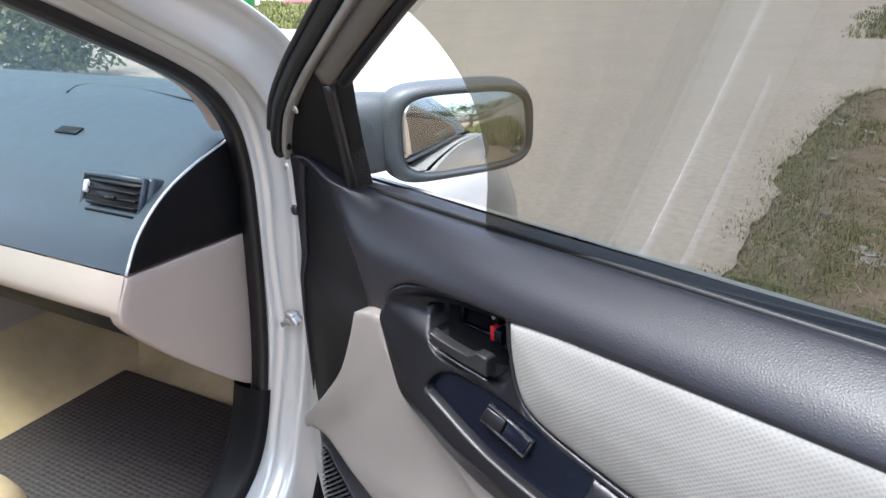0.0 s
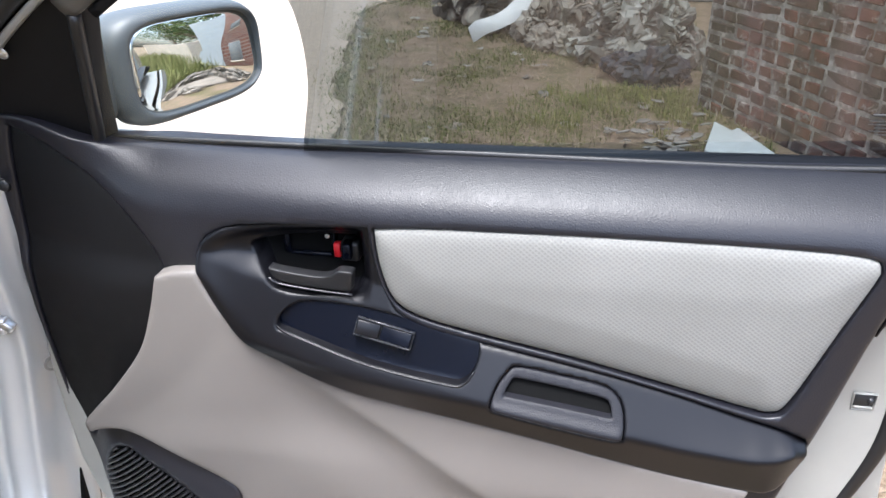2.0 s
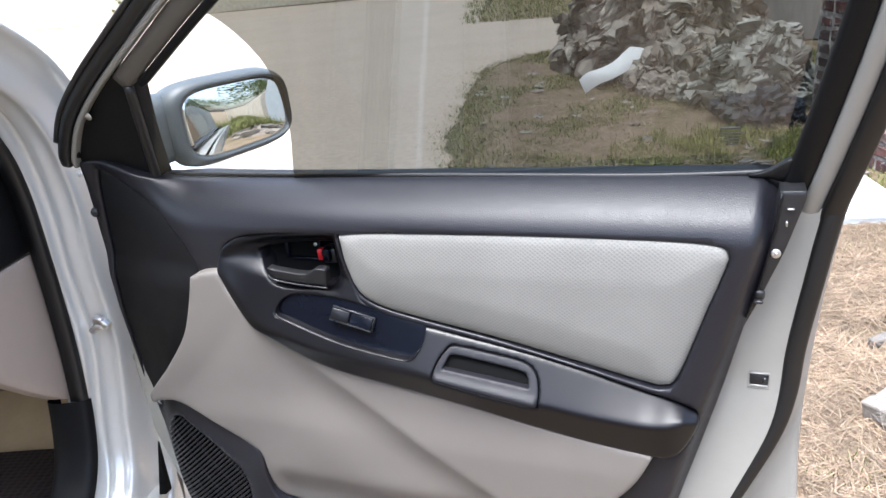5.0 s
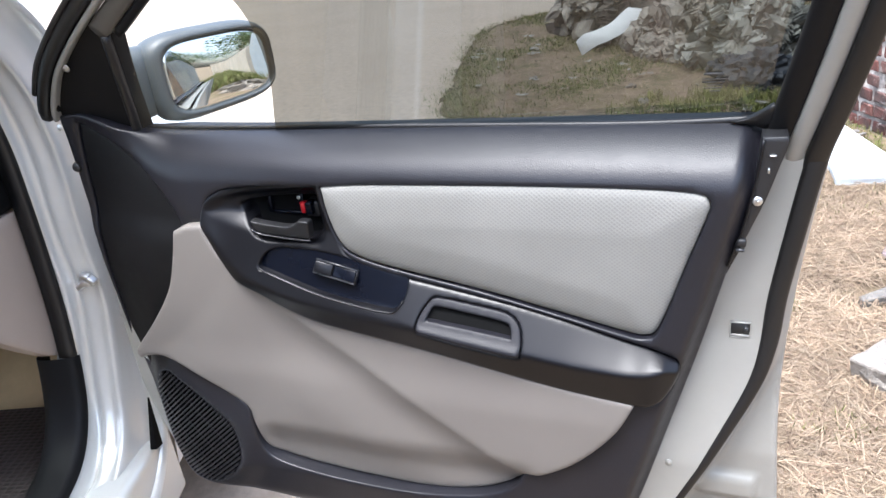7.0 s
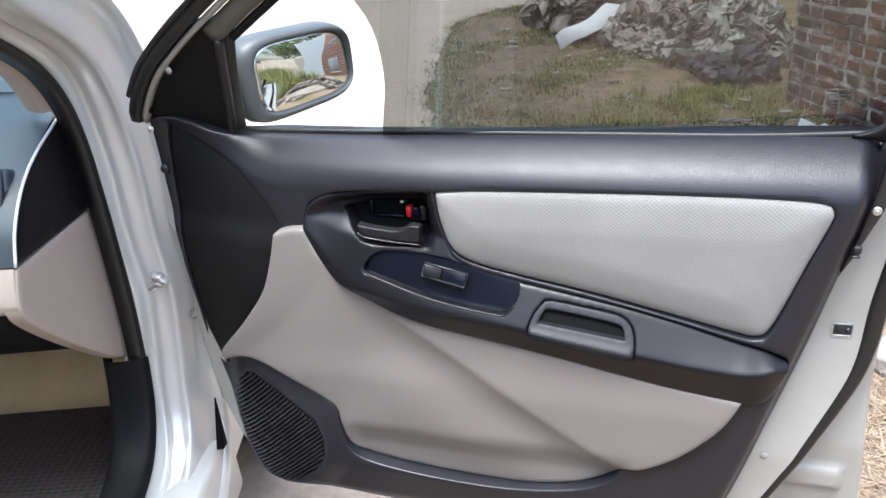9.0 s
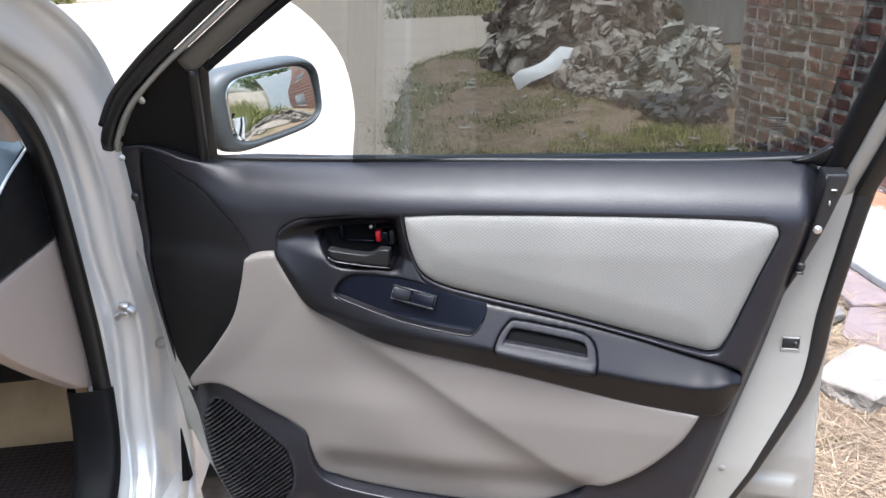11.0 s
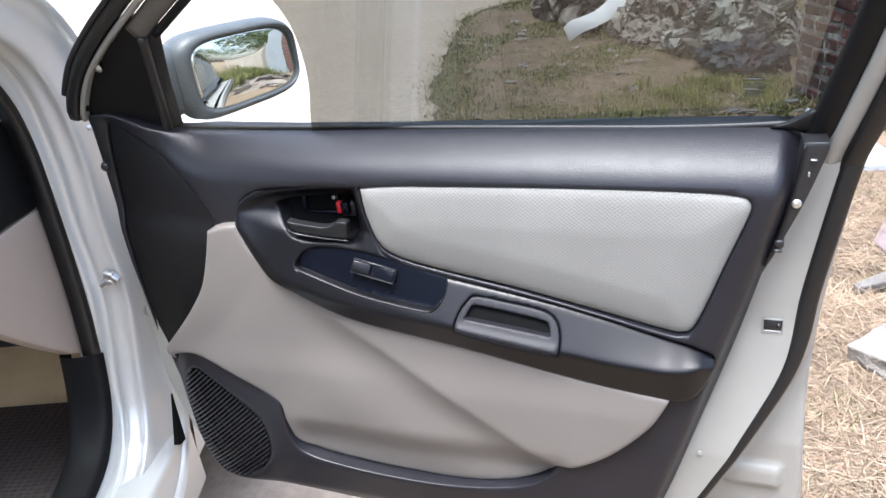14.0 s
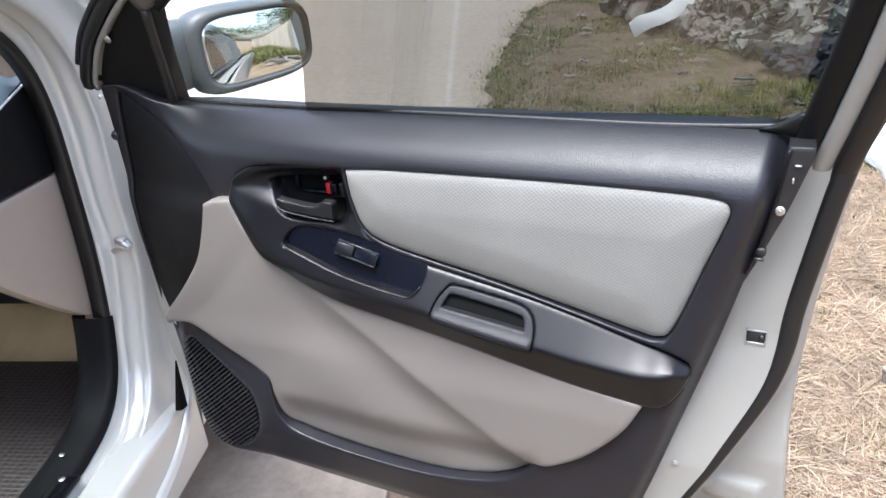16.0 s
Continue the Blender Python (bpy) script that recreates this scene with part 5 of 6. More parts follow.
def weedy(x, y):
    """Greener along the drive and at the near side by the wall, barer between."""
    green = 0.30 * math.exp(-((x - drive_edge(y)) / 0.45) ** 2) + 0.30 * math.exp(-((y - 3.2) / 0.5) ** 2) * (1 if x > 0 else 0.4) - 0.22
    return x > drive_edge(y) + 0.02 and green + noise.noise((x * 1.1, y * 1.1, 7)) + 0.5 * noise.noise((x * 3, y * 3, 1)) > random.uniform(-0.35, 0.12)


blades("grass", scatter(52000, -2.2, 1.7, 2.2, 9.3, weedy), 0.05, "grass", "sparse low green grass on dry earth", "grass", 0.92, 0.0021)
blades("edge_grass", [(drive_edge(y) + random.gauss(0.06, 0.10), y, 0.0, 0.8) for y in [random.uniform(2.2, 9.0) for _ in range(7000)] if noise.noise((y * 2.1, 5, 1)) > -0.25], 0.04, "grass", "thin grass straggling over the drive's edge", "grass", 0.98, 0.0020)
blades("far_grass", scatter(14000, -6, 3, 11.55, 19, lambda x, y: x > drive_edge(y) - 0.35 * (1 + noise.noise((x * 2, y * 2, 5)))), 0.12, "grass", "low green verge beside the lane", "grass", 0.8, 0.006)
blades("straw", [(x, y, random.uniform(0, 0.02), 1.0) for x, y, _, _ in scatter(64000, 0.80, 2.3, 0.15, 2.7, lambda x, y: noise.noise((x * 2.2, y * 2.2, 4)) > -0.40)], 0.16, "straw", "dry straw litter on the ground", "straw", 1.06, 0.0014, 0.84)
blades("wall_weeds", [(x, y, 0.0, 1.0) for x, y, _, _ in scatter(2200, 0.2, 1.34, 3.15, 4.25, lambda x, y: noise.noise((x * 4.5, y * 4.5, 2)) + 0.35 * math.exp(-((x - 1.05) / 0.3) ** 2 - ((y - 3.95) / 0.3) ** 2) > 0.16)], 0.10, "fresh_grass", "fresh yellow-green grass by the wall foot", "grass", 0.6, 0.0026)
blades("straw_weeds", scatter(1800, 0.95, 1.9, 0.30, 1.9, lambda x, y: noise.noise((x * 4, y * 4, 9)) > 0.30), 0.06, "grass", "green weeds growing through the straw", "weeds", 0.9, 0.0028)
blades("dead_stalks", [(x, y, random.uniform(0, 0.02), 1.0) for x, y, _, _ in scatter(14000, -1.8, 1.6, 2.4, 8.6, lambda x, y: x > drive_edge(y))], 0.10, "straw", "dead stalks among the weeds", "straw", 1.05, 0.0024, 0.7)


def rock_bm(size, seed, flat=0.6, rough=0.25):
    bm = bmesh.new()
    bmesh.ops.create_icosphere(bm, subdivisions=2, radius=1.0)
    for v in bm.verts:
        n = noise.noise(v.co * 1.3 + Vector((seed, 0, 0)))
        v.co *= 1 + rough * n + 0.12 * noise.noise(v.co * 4 + Vector((0, seed, 0)))
        v.co = Vector((v.co.x * size, v.co.y * size * 0.8, v.co.z * size * flat))
    return bm


for i in range(24):
    x, y = random.uniform(-1.5, 1.3), random.uniform(2.9, 7.5)
    if x < drive_edge(y) + 0.1:
        continue
    s = random.choice((0.02, 0.03, 0.04, 0.06))
    ob = mesh_object("rubble_stone", rock_bm(s, i * 3.7, 0.35, 0.6), M["stone"], smooth=False)
    ob.matrix_basis = pose(x, y, s * 0.15, 0, 0, random.uniform(0, 360))
    tagged(ob, "small pale rubble stone among dry weeds", "stone", "rubble stones")

for i in range(60):
    x, y = random.uniform(-1.4, 1.3), random.uniform(2.7, 7.0)
    if x < drive_edge(y) + 0.1:
        continue
    s = random.uniform(0.015, 0.065)
    scrap = bmesh.new()
    rows = [[scrap.verts.new((a * s * (1 + 0.5 * noise.noise((i, b * 2, a))), b * s * (0.6 + 0.4 * noise.noise((a * 2, i, b))), 0.016 + 0.022 * noise.noise((a * 1.1 + i, b * 1.1, i)))) for a in (-1, -0.4, 0.3, 1)] for b in (-1, 0, 1)]
    for r, q in zip(rows, rows[1:]):
        for k in range(3):
            scrap.faces.new((r[k], r[k + 1], q[k + 1], q[k]))
    ob = mesh_object("litter_scrap", scrap, M["pale_debris" if i % 3 else "debris"])
    ob.matrix_basis = pose(x, y, -0.008, 0, 0, random.uniform(0, 360))
    tagged(ob, "small crumpled pale scrap of litter", "litter", "litter scraps")

# broken block and slabs beside the wall
def slab_bm(corners, z, thick, rough=0.0, cuts=0):
    """A flat piece with the given plan, its top at z, with chipped edges."""
    bm = bmesh.new()
    f = bm.faces.new([bm.verts.new((x, y, z - thick)) for x, y in corners])
    got = bmesh.ops.extrude_face_region(bm, geom=[f])
    bmesh.ops.translate(bm, vec=(0, 0, thick), verts=[v for v in got["geom"] if isinstance(v, bmesh.types.BMVert)])
    bmesh.ops.recalc_face_normals(bm, faces=bm.faces[:])
    bmesh.ops.bevel(bm, geom=bm.edges[:], offset=0.006, segments=2, affect="EDGES", profile=0.5)
    if cuts:
        bmesh.ops.triangulate(bm, faces=bm.faces[:])
        for _ in range(cuts):
            bmesh.ops.subdivide_edges(bm, edges=[e for e in bm.edges if e.calc_length() > 0.03], cuts=1)
            bmesh.ops.triangulate(bm, faces=bm.faces[:])
        for v in bm.verts:
            side = 1.0 if v.co.z < z - 0.012 else 0.35
            v.co += Vector((noise.noise(v.co * 14), noise.noise(v.co * 14 + Vector((9, 0, 0))), noise.noise(v.co * 14 + Vector((0, 9, 0))))) * rough * side
            v.co += Vector((noise.noise(v.co * 50), noise.noise(v.co * 50 + Vector((9, 0, 0))), noise.noise(v.co * 50 + Vector((0, 9, 0))))) * rough * 0.4 * side
    return bm


tagged(mesh_object("stone_block", slab_bm([(1.302, 1.095), (1.448, 0.985), (1.62, 1.19), (1.50, 1.30), (1.445, 1.265)], 0.085, 0.11, 0.022, 4), M["rough_stone"], smooth=False), "broken pale stone block with rough grey sides in straw", "stone block")
tagged(mesh_object("foam_sheet", slab_bm([(1.78, 2.67), (1.57, 2.09), (1.71, 1.72), (2.02, 2.40)], 0.075, 0.035, 0.004, 3), M["foam"], smooth=False), "dirty white foam sheet lying on slabs", "foam sheet")
tagged(mesh_object("mauve_slab", slab_bm([(1.585, 2.13), (1.495, 1.88), (1.558, 1.66), (1.80, 1.72), (1.80, 2.05)], 0.038, 0.035, 0.003, 3), M["mauve"], smooth=False), "dusty mauve flat slab on straw", "slab")
tagged(mesh_object("mauve_slab", slab_bm([(1.545, 1.655), (1.475, 1.46), (1.56, 1.29), (1.86, 1.40), (1.84, 1.70)], 0.030, 0.03, 0.003, 3), M["mauve"], smooth=False), "dusty mauve flat slab on straw", "slab")
tagged(mesh_object("orange_slab", slab_bm([(1.98, 3.10), (1.80, 2.71), (1.90, 2.55), (2.10, 2.62)], 0.05, 0.05, 0.006, 3), M["orange_slab"], smooth=False), "worn orange brick slab at the wall foot", "slab")
tagged(mesh_object("stone_splinter", slab_bm([(1.385, 1.555), (1.395, 1.525), (1.52, 1.60), (1.515, 1.675)], 0.03, 0.03, 0.006, 2), M["stone"], smooth=False), "thin grey stone splinter in straw", "stone")
tagged(mesh_object("foam_board", slab_bm([(1.306, 2.975), (1.421, 3.463), (1.49, 3.308), (1.529, 3.368), (1.707, 2.731), (1.700, 2.60), (1.413, 2.558), (1.408, 2.739)], 0.06, 0.04, 0.004, 3), M["foam_pale"], smooth=False), "pale bluish broken foam board at the wall foot", "foam board")

shard_rng = random.Random(6)
for i in range(64):
    x, y = 1.14 + shard_rng.gauss(0, 0.14), 3.22 + shard_rng.gauss(0, 0.24)
    s = shard_rng.uniform(0.016, 0.055)
    turn = shard_rng.uniform(0, 6.28)
    plan = [(s * k * math.cos(turn + a), s * k * 0.7 * math.sin(turn + a)) for a, k in ((0.2, 1.0), (1.7, 0.8), (2.9, 1.1), (4.3, 0.7), (5.4, 1.0))]
    ob = mesh_object("slate_shard", slab_bm(plan, 0.012, 0.010), M["stone"], smooth=False)
    ob.matrix_basis = pose(x, y, 0.006 + 0.03 * shard_rng.random(), shard_rng.uniform(-16, 16), shard_rng.uniform(-16, 16), 0)
    tagged(ob, "broken grey slate shard in the grass", "slate", "slate shards")

# heaps of folded old sacks: bundles of limp, layered sheets
def bundle(verts, faces, at, turn, tilt, length, width, layers, rng):
    m = Matrix.Translation(at) @ Euler((tilt, rng.uniform(-0.25, 0.25), turn)).to_matrix().to_4x4()
    nu, nv = 10, 4
    bend = rng.uniform(0, 900)
    for k in range(layers):
        seed = rng.uniform(0, 900)
        l, w = length * rng.uniform(0.88, 1.1), width * rng.uniform(0.85, 1.12)
        sag, sx, sy = 0.42 + 0.05 * k / layers + rng.uniform(-0.05, 0.05), rng.uniform(-0.02, 0.02), rng.uniform(-0.015, 0.015)
        base = len(verts)
        for i in range(nu):
            u = 2 * i / (nu - 1) - 1
            for j in range(nv):
                v = j / (nv - 1) - 0.5
                p = Vector((u * l * 0.5 + sx, v * w + sy, 0.0075 * k - sag * length * 0.34 * abs(u) ** 1.8))
                p += Vector((noise.noise((bend, u * 2, v)), noise.noise((bend, u * 2, v + 7)), noise.noise((bend, u * 2, v * 2)))) * 0.10
                p += Vector((noise.noise((seed, u * 5, v * 2)), noise.noise((seed, u * 5, v * 2 + 7)), noise.noise((seed, u * 5, v * 5)))) * 0.014
                verts.append(m @ p)
        for i in range(nu - 1):
            for j in range(nv - 1):
                a = base + i * nv + j
                faces.append((a, a + 1, a + nv + 1, a + nv))


def heap(name, centre, rx, ry, h, count, label, seed, mat="debris", size=1.0):
    rng = random.Random(seed)
    verts, faces = [], []
    for i in range(count):
        r, a = math.sqrt(rng.random()), rng.uniform(0, 2 * math.pi)
        z = h * (1 - r ** 2.2) * rng.uniform(0.75, 1.0) + 0.03
        at = Vector((centre[0] + rx * r * math.cos(a), centre[1] + ry * r * math.sin(a), z))
        bundle(verts, faces, at, rng.uniform(0, math.pi), rng.uniform(-1.3, 1.3), size * rng.uniform(0.34, 0.72), size * rng.uniform(0.07, 0.20), rng.randint(9, 17), rng)
    k, n = len(verts), 24
    for j in range(6):
        for i in range(n):
            a = 2 * math.pi * i / n
            q = 1.0 * (1 - (j / 5) ** 2.2) * (1 + 0.15 * noise.noise((math.cos(a) * 2 + seed, math.sin(a) * 2, j)))
            verts.append(Vector((centre[0] + rx * q * math.cos(a), centre[1] + ry * q * math.sin(a), h * 0.92 * j / 5)))
    for j in range(5):
        for i in range(n):
            faces.append((k + j * n + i, k + j * n + (i + 1) % n, k + (j + 1) * n + (i + 1) % n, k + (j + 1) * n + i))
    me = bpy.data.meshes.new(name)
    me.from_pydata([tuple(v) for v in verts], [], faces)
    me.materials.append(M[mat])
    return tagged(new(name, me), label, "rubbish heap", kind="stuff")


heap("rubbish_heap", (0.24, 7.15), 0.90, 1.2, 1.35, 640, "large heap of folded dusty old sacks and sheeting", 3, "debris", 0.68)
heap("rubbish_heap", (1.12, 5.15), 0.36, 0.32, 0.46, 110, "lower pile of pale torn paper sacks by the wall", 8, "pale_debris", 0.55)
heap("rubbish_heap", (0.62, 5.85), 0.42, 0.42, 0.34, 90, "low spill of dusty sheeting before the heap", 15, "debris", 0.6)
strip = bmesh.new()
pv = None
for u in np.linspace(0, 1, 16):
    # a limp white sheet: flat at its tip, then lying up the slope
    c = Vector((-0.255 + 0.20 * u + 0.27 * u ** 1.6, 5.52 + 0.36 * u, 0.085 + 0.02 * math.sin(u * 7) + 0.235 * u ** 1.5))
    w = Vector((0.016 + 0.075 * u, 0.02, -0.050 + 0.035 * u)) * (1.25 + 0.12 * math.sin(u * 5))
    row = [strip.verts.new(c + w * k + Vector((0, -0.004 * (1 - k * k), 0.008 * noise.noise((u * 6, k * 2, 4))))) for k in (-1, -0.4, 0.3, 1)]
    if pv:
        for k in range(3):
            strip.faces.new((pv[k], pv[k + 1], row[k + 1], row[k]))
    pv = row
bmesh.ops.recalc_face_normals(strip, faces=strip.faces[:])
bmesh.ops.solidify(strip, geom=strip.faces[:], thickness=0.004)
bmesh.ops.recalc_face_normals(strip, faces=strip.faces[:])
tagged(mesh_object("white_strip", strip, M["white_board"], smooth=False), "curved white plastic sheet on the heap", "plastic sheet")


def sack_bm(size, seed):
    """A slumped plastic sack with sharp folds."""
    bm = bmesh.new()
    bmesh.ops.create_icosphere(bm, subdivisions=4, radius=1.0)
    for v in bm.verts:
        q = v.co.copy()
        n = noise.noise(q * 1.2 + Vector((seed, 0, 0)))
        fold = abs(noise.noise(q * 2.6 + Vector((0, seed, 0)))) + 0.7 * abs(noise.noise(q * 6.0 + Vector((0, 0, seed)))) + 0.35 * abs(noise.noise(q * 13.0 + Vector((seed, 0, seed))))
        q *= 1 + 0.35 * n - 0.38 * fold
        v.co = Vector((q.x * size, q.y * size * 0.8, max(q.z * size * 0.8, -0.3 * size)))
    return bm


for i, (x, y, s) in enumerate(((1.13, 4.46, 0.24), (1.29, 4.50, 0.17), (0.95, 4.68, 0.18), (0.60, 5.35, 0.20), (0.36, 5.45, 0.19))):
    ob = mesh_object("sack", sack_bm(s, 11 + i * 5.1), M["dark_sack" if i < 3 else "debris"], smooth=False)
    ob.matrix_basis = pose(x, y, s * 0.3, 0, 0, 40 * i)
    tagged(ob, "crumpled dark blue plastic sack under the paper pile" if i < 3 else "dusty sack half buried in the heap", "sack")

# brick wall: a mortar core with single bricks
WALL_A, WALL_B = Vector((1.38, 3.95, 0)), Vector((2.15, 2.47, 0))
run = (WALL_B - WALL_A)
wall_len = run.length
run.normalize()
wall_turn = math.degrees(math.atan2(run.y, run.x))
WALL_M = pose(WALL_A.x, WALL_A.y, 0, 0, 0, wall_turn)
WALL_H = 2.9
wall = mesh_object("wall_east", box_bm(wall_len, 0.20, WALL_H, (wall_len / 2, 0.118, WALL_H / 2 - 0.02)), M["mortar"], smooth=False)
wall.matrix_basis = WALL_M
tagged(wall, "weathered red brick wall with pale mortar", "wall", kind="structure")
end_wall = mesh_object("wall_north", box_bm(3.0, 0.16, 2.6, (0, 0, 1.3), 0.01, 1), M["dark_wall"], smooth=False)
end_wall.matrix_basis = pose(2.35, 8.0, 0, 0, 0, -4)
tagged(end_wall, "dark weathered boarding behind the heap", "wall", kind="structure")

# wall added out of view behind the car, blocks low sky and bounce
back_wall = mesh_object("wall_sky_block", box_bm(18, 0.3, 3.0, (0, 0, 1.5), 0.02, 1), M["plaster"], smooth=False)
back_wall.matrix_basis = pose(-0.5, -6.5, 0, 0, 0, 8)
tagged(back_wall, "plain weathered plaster wall added out of view to hold back light", "wall", kind="structure")

# brick house across the yard
def brick_texture(name):
    m, t, b = material(name)
    tc = t.nodes.new("ShaderNodeTexCoord")
    mp = t.nodes.new("ShaderNodeMapping")
    mp.inputs["Rotation"].default_value = (radians(90), 0, 0)
    t.links.new(tc.outputs["Object"], mp.inputs[0])
    br = t.nodes.new("ShaderNodeTexBrick")
    br.inputs["Color1"].default_value, br.inputs["Color2"].default_value = (0.30, 0.13, 0.09, 1), (0.20, 0.09, 0.07, 1)
    br.inputs["Mortar"].default_value = (0.38, 0.34, 0.30, 1)
    br.inputs["Scale"].default_value = 4.3
    br.inputs["Mortar Size"].default_value = 0.03
    t.links.new(mp.outputs[0], br.inputs["Vector"])
    t.links.new(br.outputs["Color"], b.inputs["Base Color"])
    b.inputs["Roughness"].default_value = 0.9
    return m


M["brick_far"] = brick_texture("far_red_brickwork")
house = thing("house", "red brick house with small dark window openings", "house", m=pose(6.93, 4.05, 0, 0, 0, -68 + 180))
part("wall", box_bm(4.2, 0.3, 5.5, (0, 0, 2.75), 0.02, 1), M["brick_far"], house)
part("floor_band", box_bm(4.22, 0.34, 0.12, (0, 0, 2.85), 0.01, 1), M["plaster"], house, "pale concrete floor band")
for wx in (1.45, 0.45, -0.55, -1.6):
    for wz in (0.45, 1.35, 2.3, 3.9):
        win_ob = part("window", box_bm(0.42, 0.05, 0.34, (wx, 0.15, wz), 0.01, 1), M["dark_wall"], house, "dark window opening")
        part("sill", box_bm(0.48, 0.10, 0.05, (wx, 0.17, wz - 0.20), 0.01, 1), M["plaster"], win_ob)
panel = mesh_object("grey_gate", box_bm(0.72, 0.06, 2.4, (0, 0, 1.2), 0.01, 1), M["gate"], smooth=False)
panel.matrix_basis = pose(7.66, 1.72, 0, 0, 0, -78)
tagged(panel, "plain grey sheet-metal gate between wall and house", "gate")

low_wall = mesh_object("low_wall", box_bm(4.0, 0.2, 1.3, (2.0, 0, 0.65), 0.02, 1), M["brick_far"], smooth=False)
low_wall.matrix_basis = pose(-3.27, 16.4, 0, 0, 0, -38)
tagged(low_wall, "low red brick wall beyond the verge", "wall", kind="structure")

# far plaster wall, ivy, house and trees
far = mesh_object("wall_west", box_bm(60, 0.25, 2.4, (0, 0, 1.2), 0.02, 1), M["plaster"], smooth=False)
far.matrix_basis = pose(-26, 20.25, 0, 0, 0, 6)
tagged(far, "long weathered plaster boundary wall", "wall", kind="structure")
yard_wall = mesh_object("wall_south", box_bm(20, 0.25, 1.5, (10, 0, 0.75), 0.02, 1), M["plaster"], smooth=False)
yard_wall.matrix_basis = pose(7.75, 1.30, 0, 0, 0, -6)
tagged(yard_wall, "plastered yard wall across the weeds", "wall", kind="structure")


def tree(name, at, height, spread, seed, leaves=2600):
    rng = random.Random(seed)
    t = thing(name, "leafy green tree behind the yard wall", "tree", m=pose(*at))
    trunk = [(0.05 * math.sin(k), 0.04 * math.cos(k * 1.3), height * 0.14 * k) for k in range(5)]
    part("trunk", sweep_bm(trunk, round_profile(0.22, 0.22, 10, 2), (1, 0, 0), scale=[1.2, 1.0, 0.85, 0.7, 0.5]), M["bark"], t)
    clumps = []
    for k in range(9):
        a = k * 2.4 + rng.uniform(-0.3, 0.3)
        r = spread * rng.uniform(0.35, 0.9)
        tip = Vector((r * math.cos(a), r * math.sin(a), height * rng.uniform(0.55, 1.0)))
        start = Vector(trunk[rng.randint(2, 4)])
        part("limb", sweep_bm([start, start.lerp(tip, 0.5) + Vector((0, 0, 0.15)), tip], round_profile(0.09, 0.09, 7, 2), (0.3, 0.2, 0.9), scale=[1.0, 0.6, 0.25]), M["bark"], t)
        clumps.append((tip, spread * rng.uniform(0.3, 0.5)))
    verts, faces = [], []
    for i in range(leaves):
        c, r = clumps[i % len(clumps)]
        d = Vector((rng.gauss(0, 1), rng.gauss(0, 1), rng.gauss(0, 0.8))).normalized() * r * rng.uniform(0.3, 1.0)
        u = Vector((rng.gauss(0, 1), rng.gauss(0, 1), rng.gauss(0, 1))).normalized() * 0.09
        w = u.cross(Vector((rng.gauss(0, 1), rng.gauss(0, 1), rng.gauss(0, 1)))).normalized() * 0.05
        p, k = c + d, len(verts)
        verts += [p - u, p + w, p + u, p - w]
        faces.append((k, k + 1, k + 2, k + 3))
    me = bpy.data.meshes.new("crown")
    me.from_pydata([tuple(v) for v in verts], [], faces)
    me.materials.append(M["leaf"])
    crown = new("crown", me)
    crown.parent = t
    return t


tree("tree", (13.5, 2.6, 0), 4.6, 2.2, 5)
tree("tree", (17.5, 2.0, 0), 5.0, 2.6, 9)
tree("tree", (22.0, -2.8, 0), 4.4, 2.6, 29)
tree("tree", (-24.0, 6.6, 0), 3.6, 2.6, 31)
tree("tree", (-25.0, 2.2, 0), 3.6, 2.6, 37)
tree("tree", (-19.5, 24.5, 0), 4.2, 2.2, 13)
tree("tree", (-8.0, 25.0, 0), 4.2, 2.2, 17)
blades("tall_weeds", scatter(9000, 5.2, 14.0, -1.6, 1.5, lambda x, y: y < 1.12 - 0.105 * (x - 7.75)), 0.85, "grass", "tall pale weeds before the yard wall", "weeds", 0.6, 0.01)
heap("rubbish_heap", (4.6, 1.0), 0.9, 0.8, 0.24, 50, "low heap of old boards and sacks in the yard", 21, "debris", 0.6)
hedge_rng = random.Random(44)
hedge_v, hedge_f = [], []
for i in range(5200):
    u, r = hedge_rng.random(), hedge_rng.random() ** 0.5
    a = hedge_rng.uniform(0, math.pi)
    p = Vector((-9.2 - 1.2 * u + 0.55 * r * math.cos(a), 0.2 + 2.8 * u + 0.2 * hedge_rng.gauss(0, 1), 0.1 + (1.15 + 0.25 * noise.noise((u * 7, 2, 2))) * r * math.sin(a)))
    d = Vector((hedge_rng.gauss(0, 1), hedge_rng.gauss(0, 1), hedge_rng.gauss(0, 1))).normalized() * 0.06
    w = d.cross(Vector((hedge_rng.gauss(0, 1), hedge_rng.gauss(0, 1), 1))).normalized() * 0.03
    k = len(hedge_v)
    hedge_v += [tuple(p - d), tuple(p + w), tuple(p + d), tuple(p - w)]
    hedge_f.append((k, k + 1, k + 2, k + 3))
hedge_me = bpy.data.meshes.new("hedge")
hedge_me.from_pydata(hedge_v, [], hedge_f)
hedge_me.materials.append(M["grass"])
tagged(new("hedge", hedge_me), "low bright green hedge beside the drive", "hedge", kind="stuff")
ivy_rng = random.Random(52)
ivy_v, ivy_f = [], []
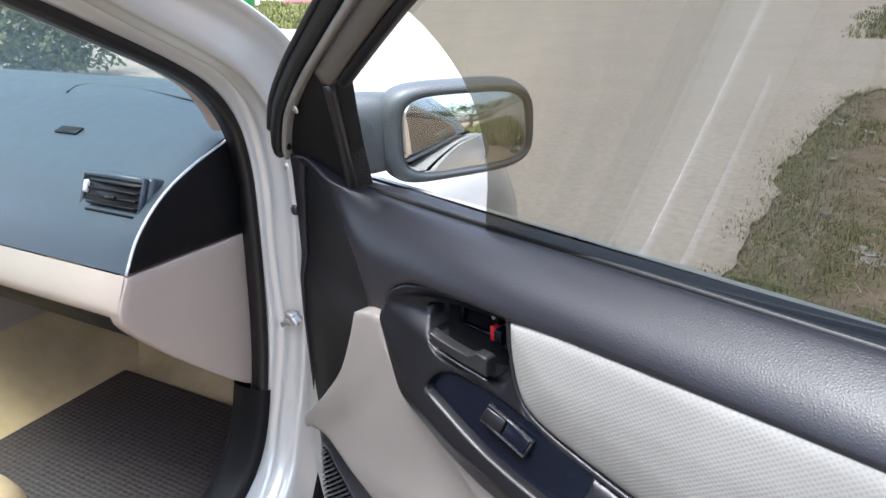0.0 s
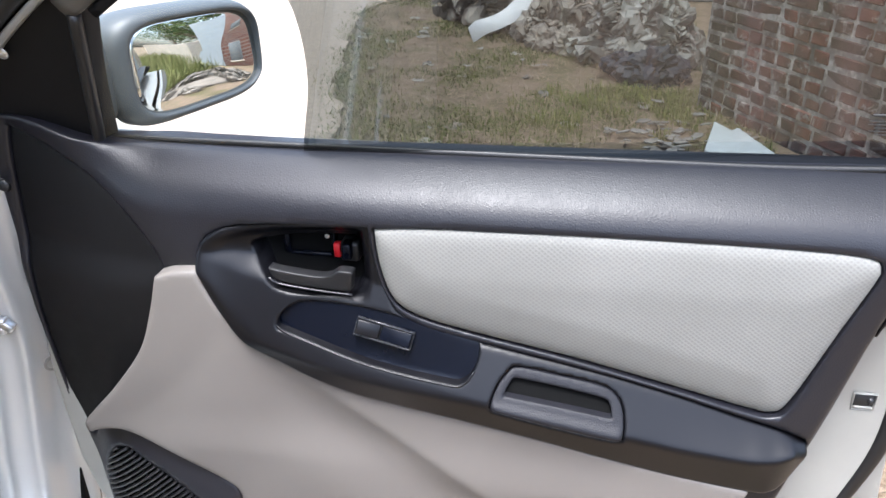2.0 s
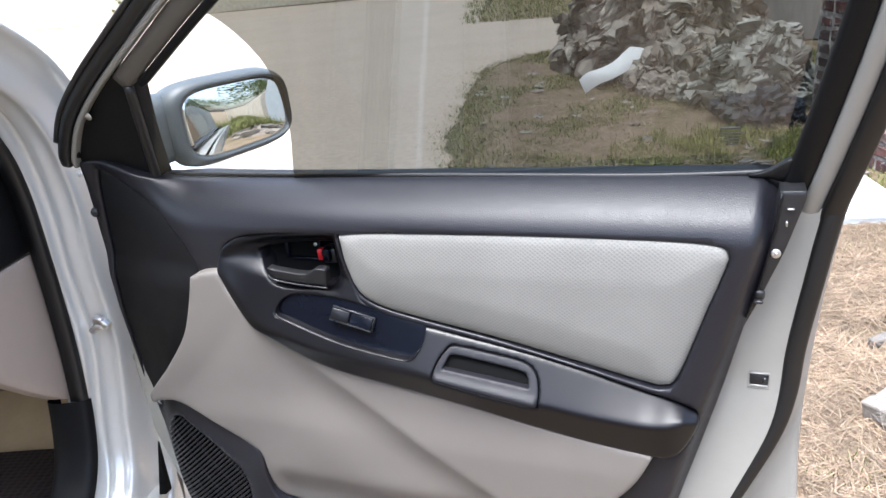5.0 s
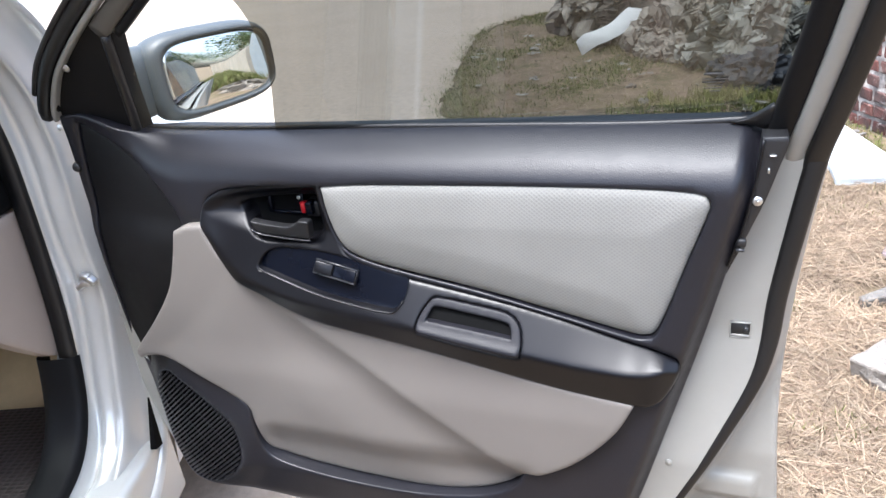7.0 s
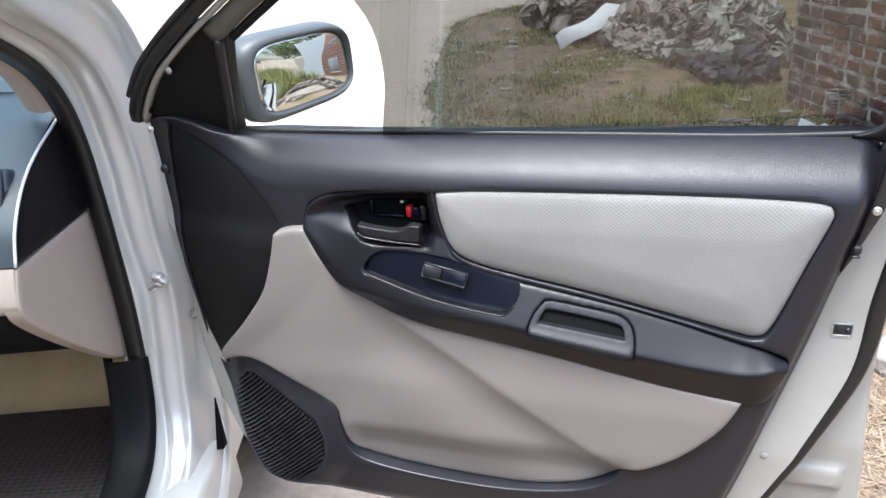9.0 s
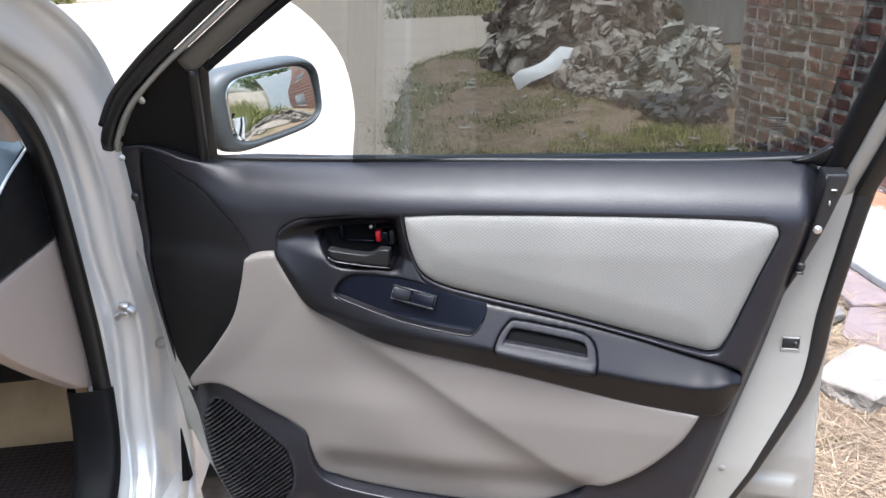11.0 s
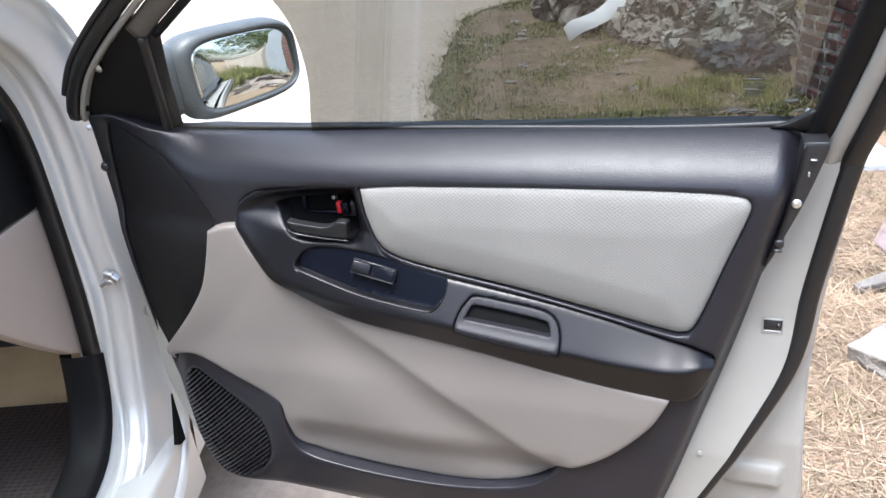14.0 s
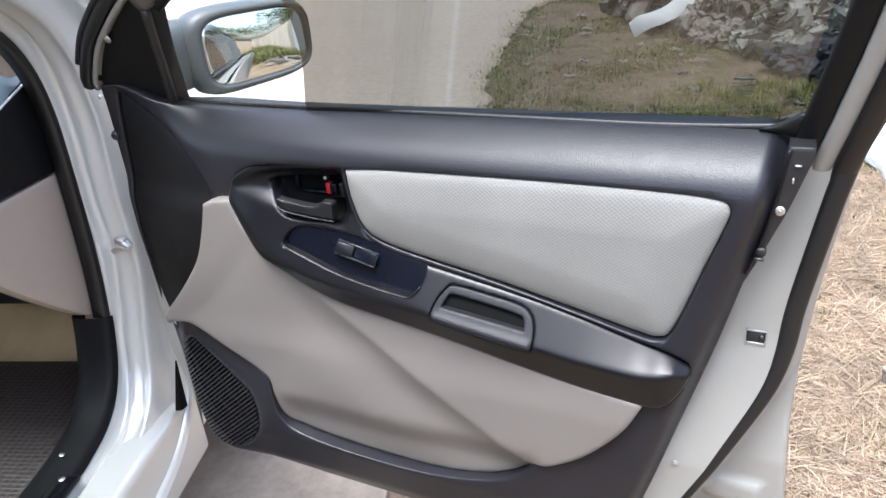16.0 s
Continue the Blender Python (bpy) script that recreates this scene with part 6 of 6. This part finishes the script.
for i in range(1500):
    z = 2.5 * ivy_rng.random()
    p = Vector((-18.4 + ivy_rng.gauss(0, 0.42 - 0.06 * z), 0, z))
    p.y = 20.25 + 0.105 * (p.x + 26) - 0.16 - 0.12 * ivy_rng.random()
    d = Vector((ivy_rng.gauss(0, 1), 0.4 * ivy_rng.gauss(0, 1), ivy_rng.gauss(0, 1))).normalized() * 0.10
    w = d.cross(Vector((0.3 * ivy_rng.gauss(0, 1), 1, 0.3))).normalized() * 0.07
    k = len(ivy_v)
    ivy_v += [tuple(p - d), tuple(p + w), tuple(p + d), tuple(p - w)]
    ivy_f.append((k, k + 1, k + 2, k + 3))
ivy_me = bpy.data.meshes.new("ivy")
ivy_me.from_pydata(ivy_v, [], ivy_f)
ivy_me.materials.append(M["grass"])
tagged(new("ivy", ivy_me), "bright green ivy climbing the plaster wall", "ivy", kind="stuff")
bin_t = thing("wheeled_bin", "bright green plastic rubbish bin by the verge", "rubbish bin", m=pose(-23.5, 12.3, 0, 0, 0, 30))
tub = box_bm(0.9, 0.8, 1.0, (0, 0, 0.55), 0.05, 2)
for v in tub.verts:
    v.co.x *= 0.85 + 0.15 * v.co.z
part("tub", tub, M["green_bin"], bin_t)
part("lid", box_bm(1.0, 0.9, 0.08, (0, 0, 1.09), 0.03, 2), M["green_bin"], bin_t)
sign = mesh_object("low_board", box_bm(1.9, 0.2, 0.7, (0, 0, 0.35), 0.04, 2), M["pink"])
sign.matrix_basis = pose(-23.0, 14.8, 0, 0, 0, 35)
tagged(sign, "faded pink painted board by the lane", "board")
blades("verge", scatter(9000, -30, -14, 8.5, 15.0, lambda x, y: y - 9 > (x + 17) * -0.62 + 0.6 * noise.noise((x, y, 0)) and y < 0.66 * (0.9 - x) - 0.6), 0.16, "grass", "bright green verge beyond the drive", "grass", 0.8, 0.02)

# bricks, last
BRICK = (0.10, 0.10, 0.058)
shapes = []
for k in range(9):
    bm = box_bm(BRICK[0] if k < 6 else 0.215, BRICK[1], BRICK[2], (0, 0, 0), 0.006, 1)
    for v in bm.verts:
        v.co += Vector((noise.noise(v.co * 30 + Vector((k, 0, 0))), noise.noise(v.co * 30 + Vector((0, k, 0))), noise.noise(v.co * 30 + Vector((0, 0, k))))) * 0.009
    me = bpy.data.meshes.new("brick")
    bm.to_mesh(me)
    bm.free()
    me.materials.append(M["brick"])
    shapes.append(me)
near, rest = [], []
lay = random.Random(12)
for row in range(int(WALL_H / 0.077)):
    z = 0.03 + row * 0.077
    x = 0.004 + lay.uniform(0, 0.03)
    while x < wall_len - 0.12:
        long_face = lay.random() < 0.22
        w = 0.215 if long_face else 0.10
        spot = (x + w / 2, z, lay.randrange(6, 9) if long_face else lay.randrange(6))
        (near if 0.1 < z < 1.45 else rest).append(spot)
        x += w + lay.uniform(0.012, 0.024)
brng = random.Random(4)
for x, z, k in near[:300]:
    ob = new("brick", shapes[k])
    ob.parent = wall
    ob.matrix_basis = pose(x + brng.uniform(-0.004, 0.004), 0.060 + brng.uniform(-0.005, 0.006), z + brng.uniform(-0.003, 0.003), brng.uniform(-1, 1), brng.uniform(-0.8, 0.8), brng.uniform(-0.8, 0.8))
rest_bm = bmesh.new()
for x, z, s in near[300:] + rest:
    k = len(rest_bm.verts)
    rest_bm.from_mesh(shapes[s])
    rest_bm.verts.ensure_lookup_table()
    for v in rest_bm.verts[k:]:
        v.co += Vector((x, 0.060 + 0.004 * noise.noise((x * 9, z * 9, 3)), z))
M["brick_rest"] = random_tone("weathered_red_brick_far", BRICK_TONES, depth=0.008, source="island", stain=STAIN)
rest_ob = part("brickwork", rest_bm, M["brick_rest"], wall, smooth=False)
tagged(rest_ob, kind="stuff")
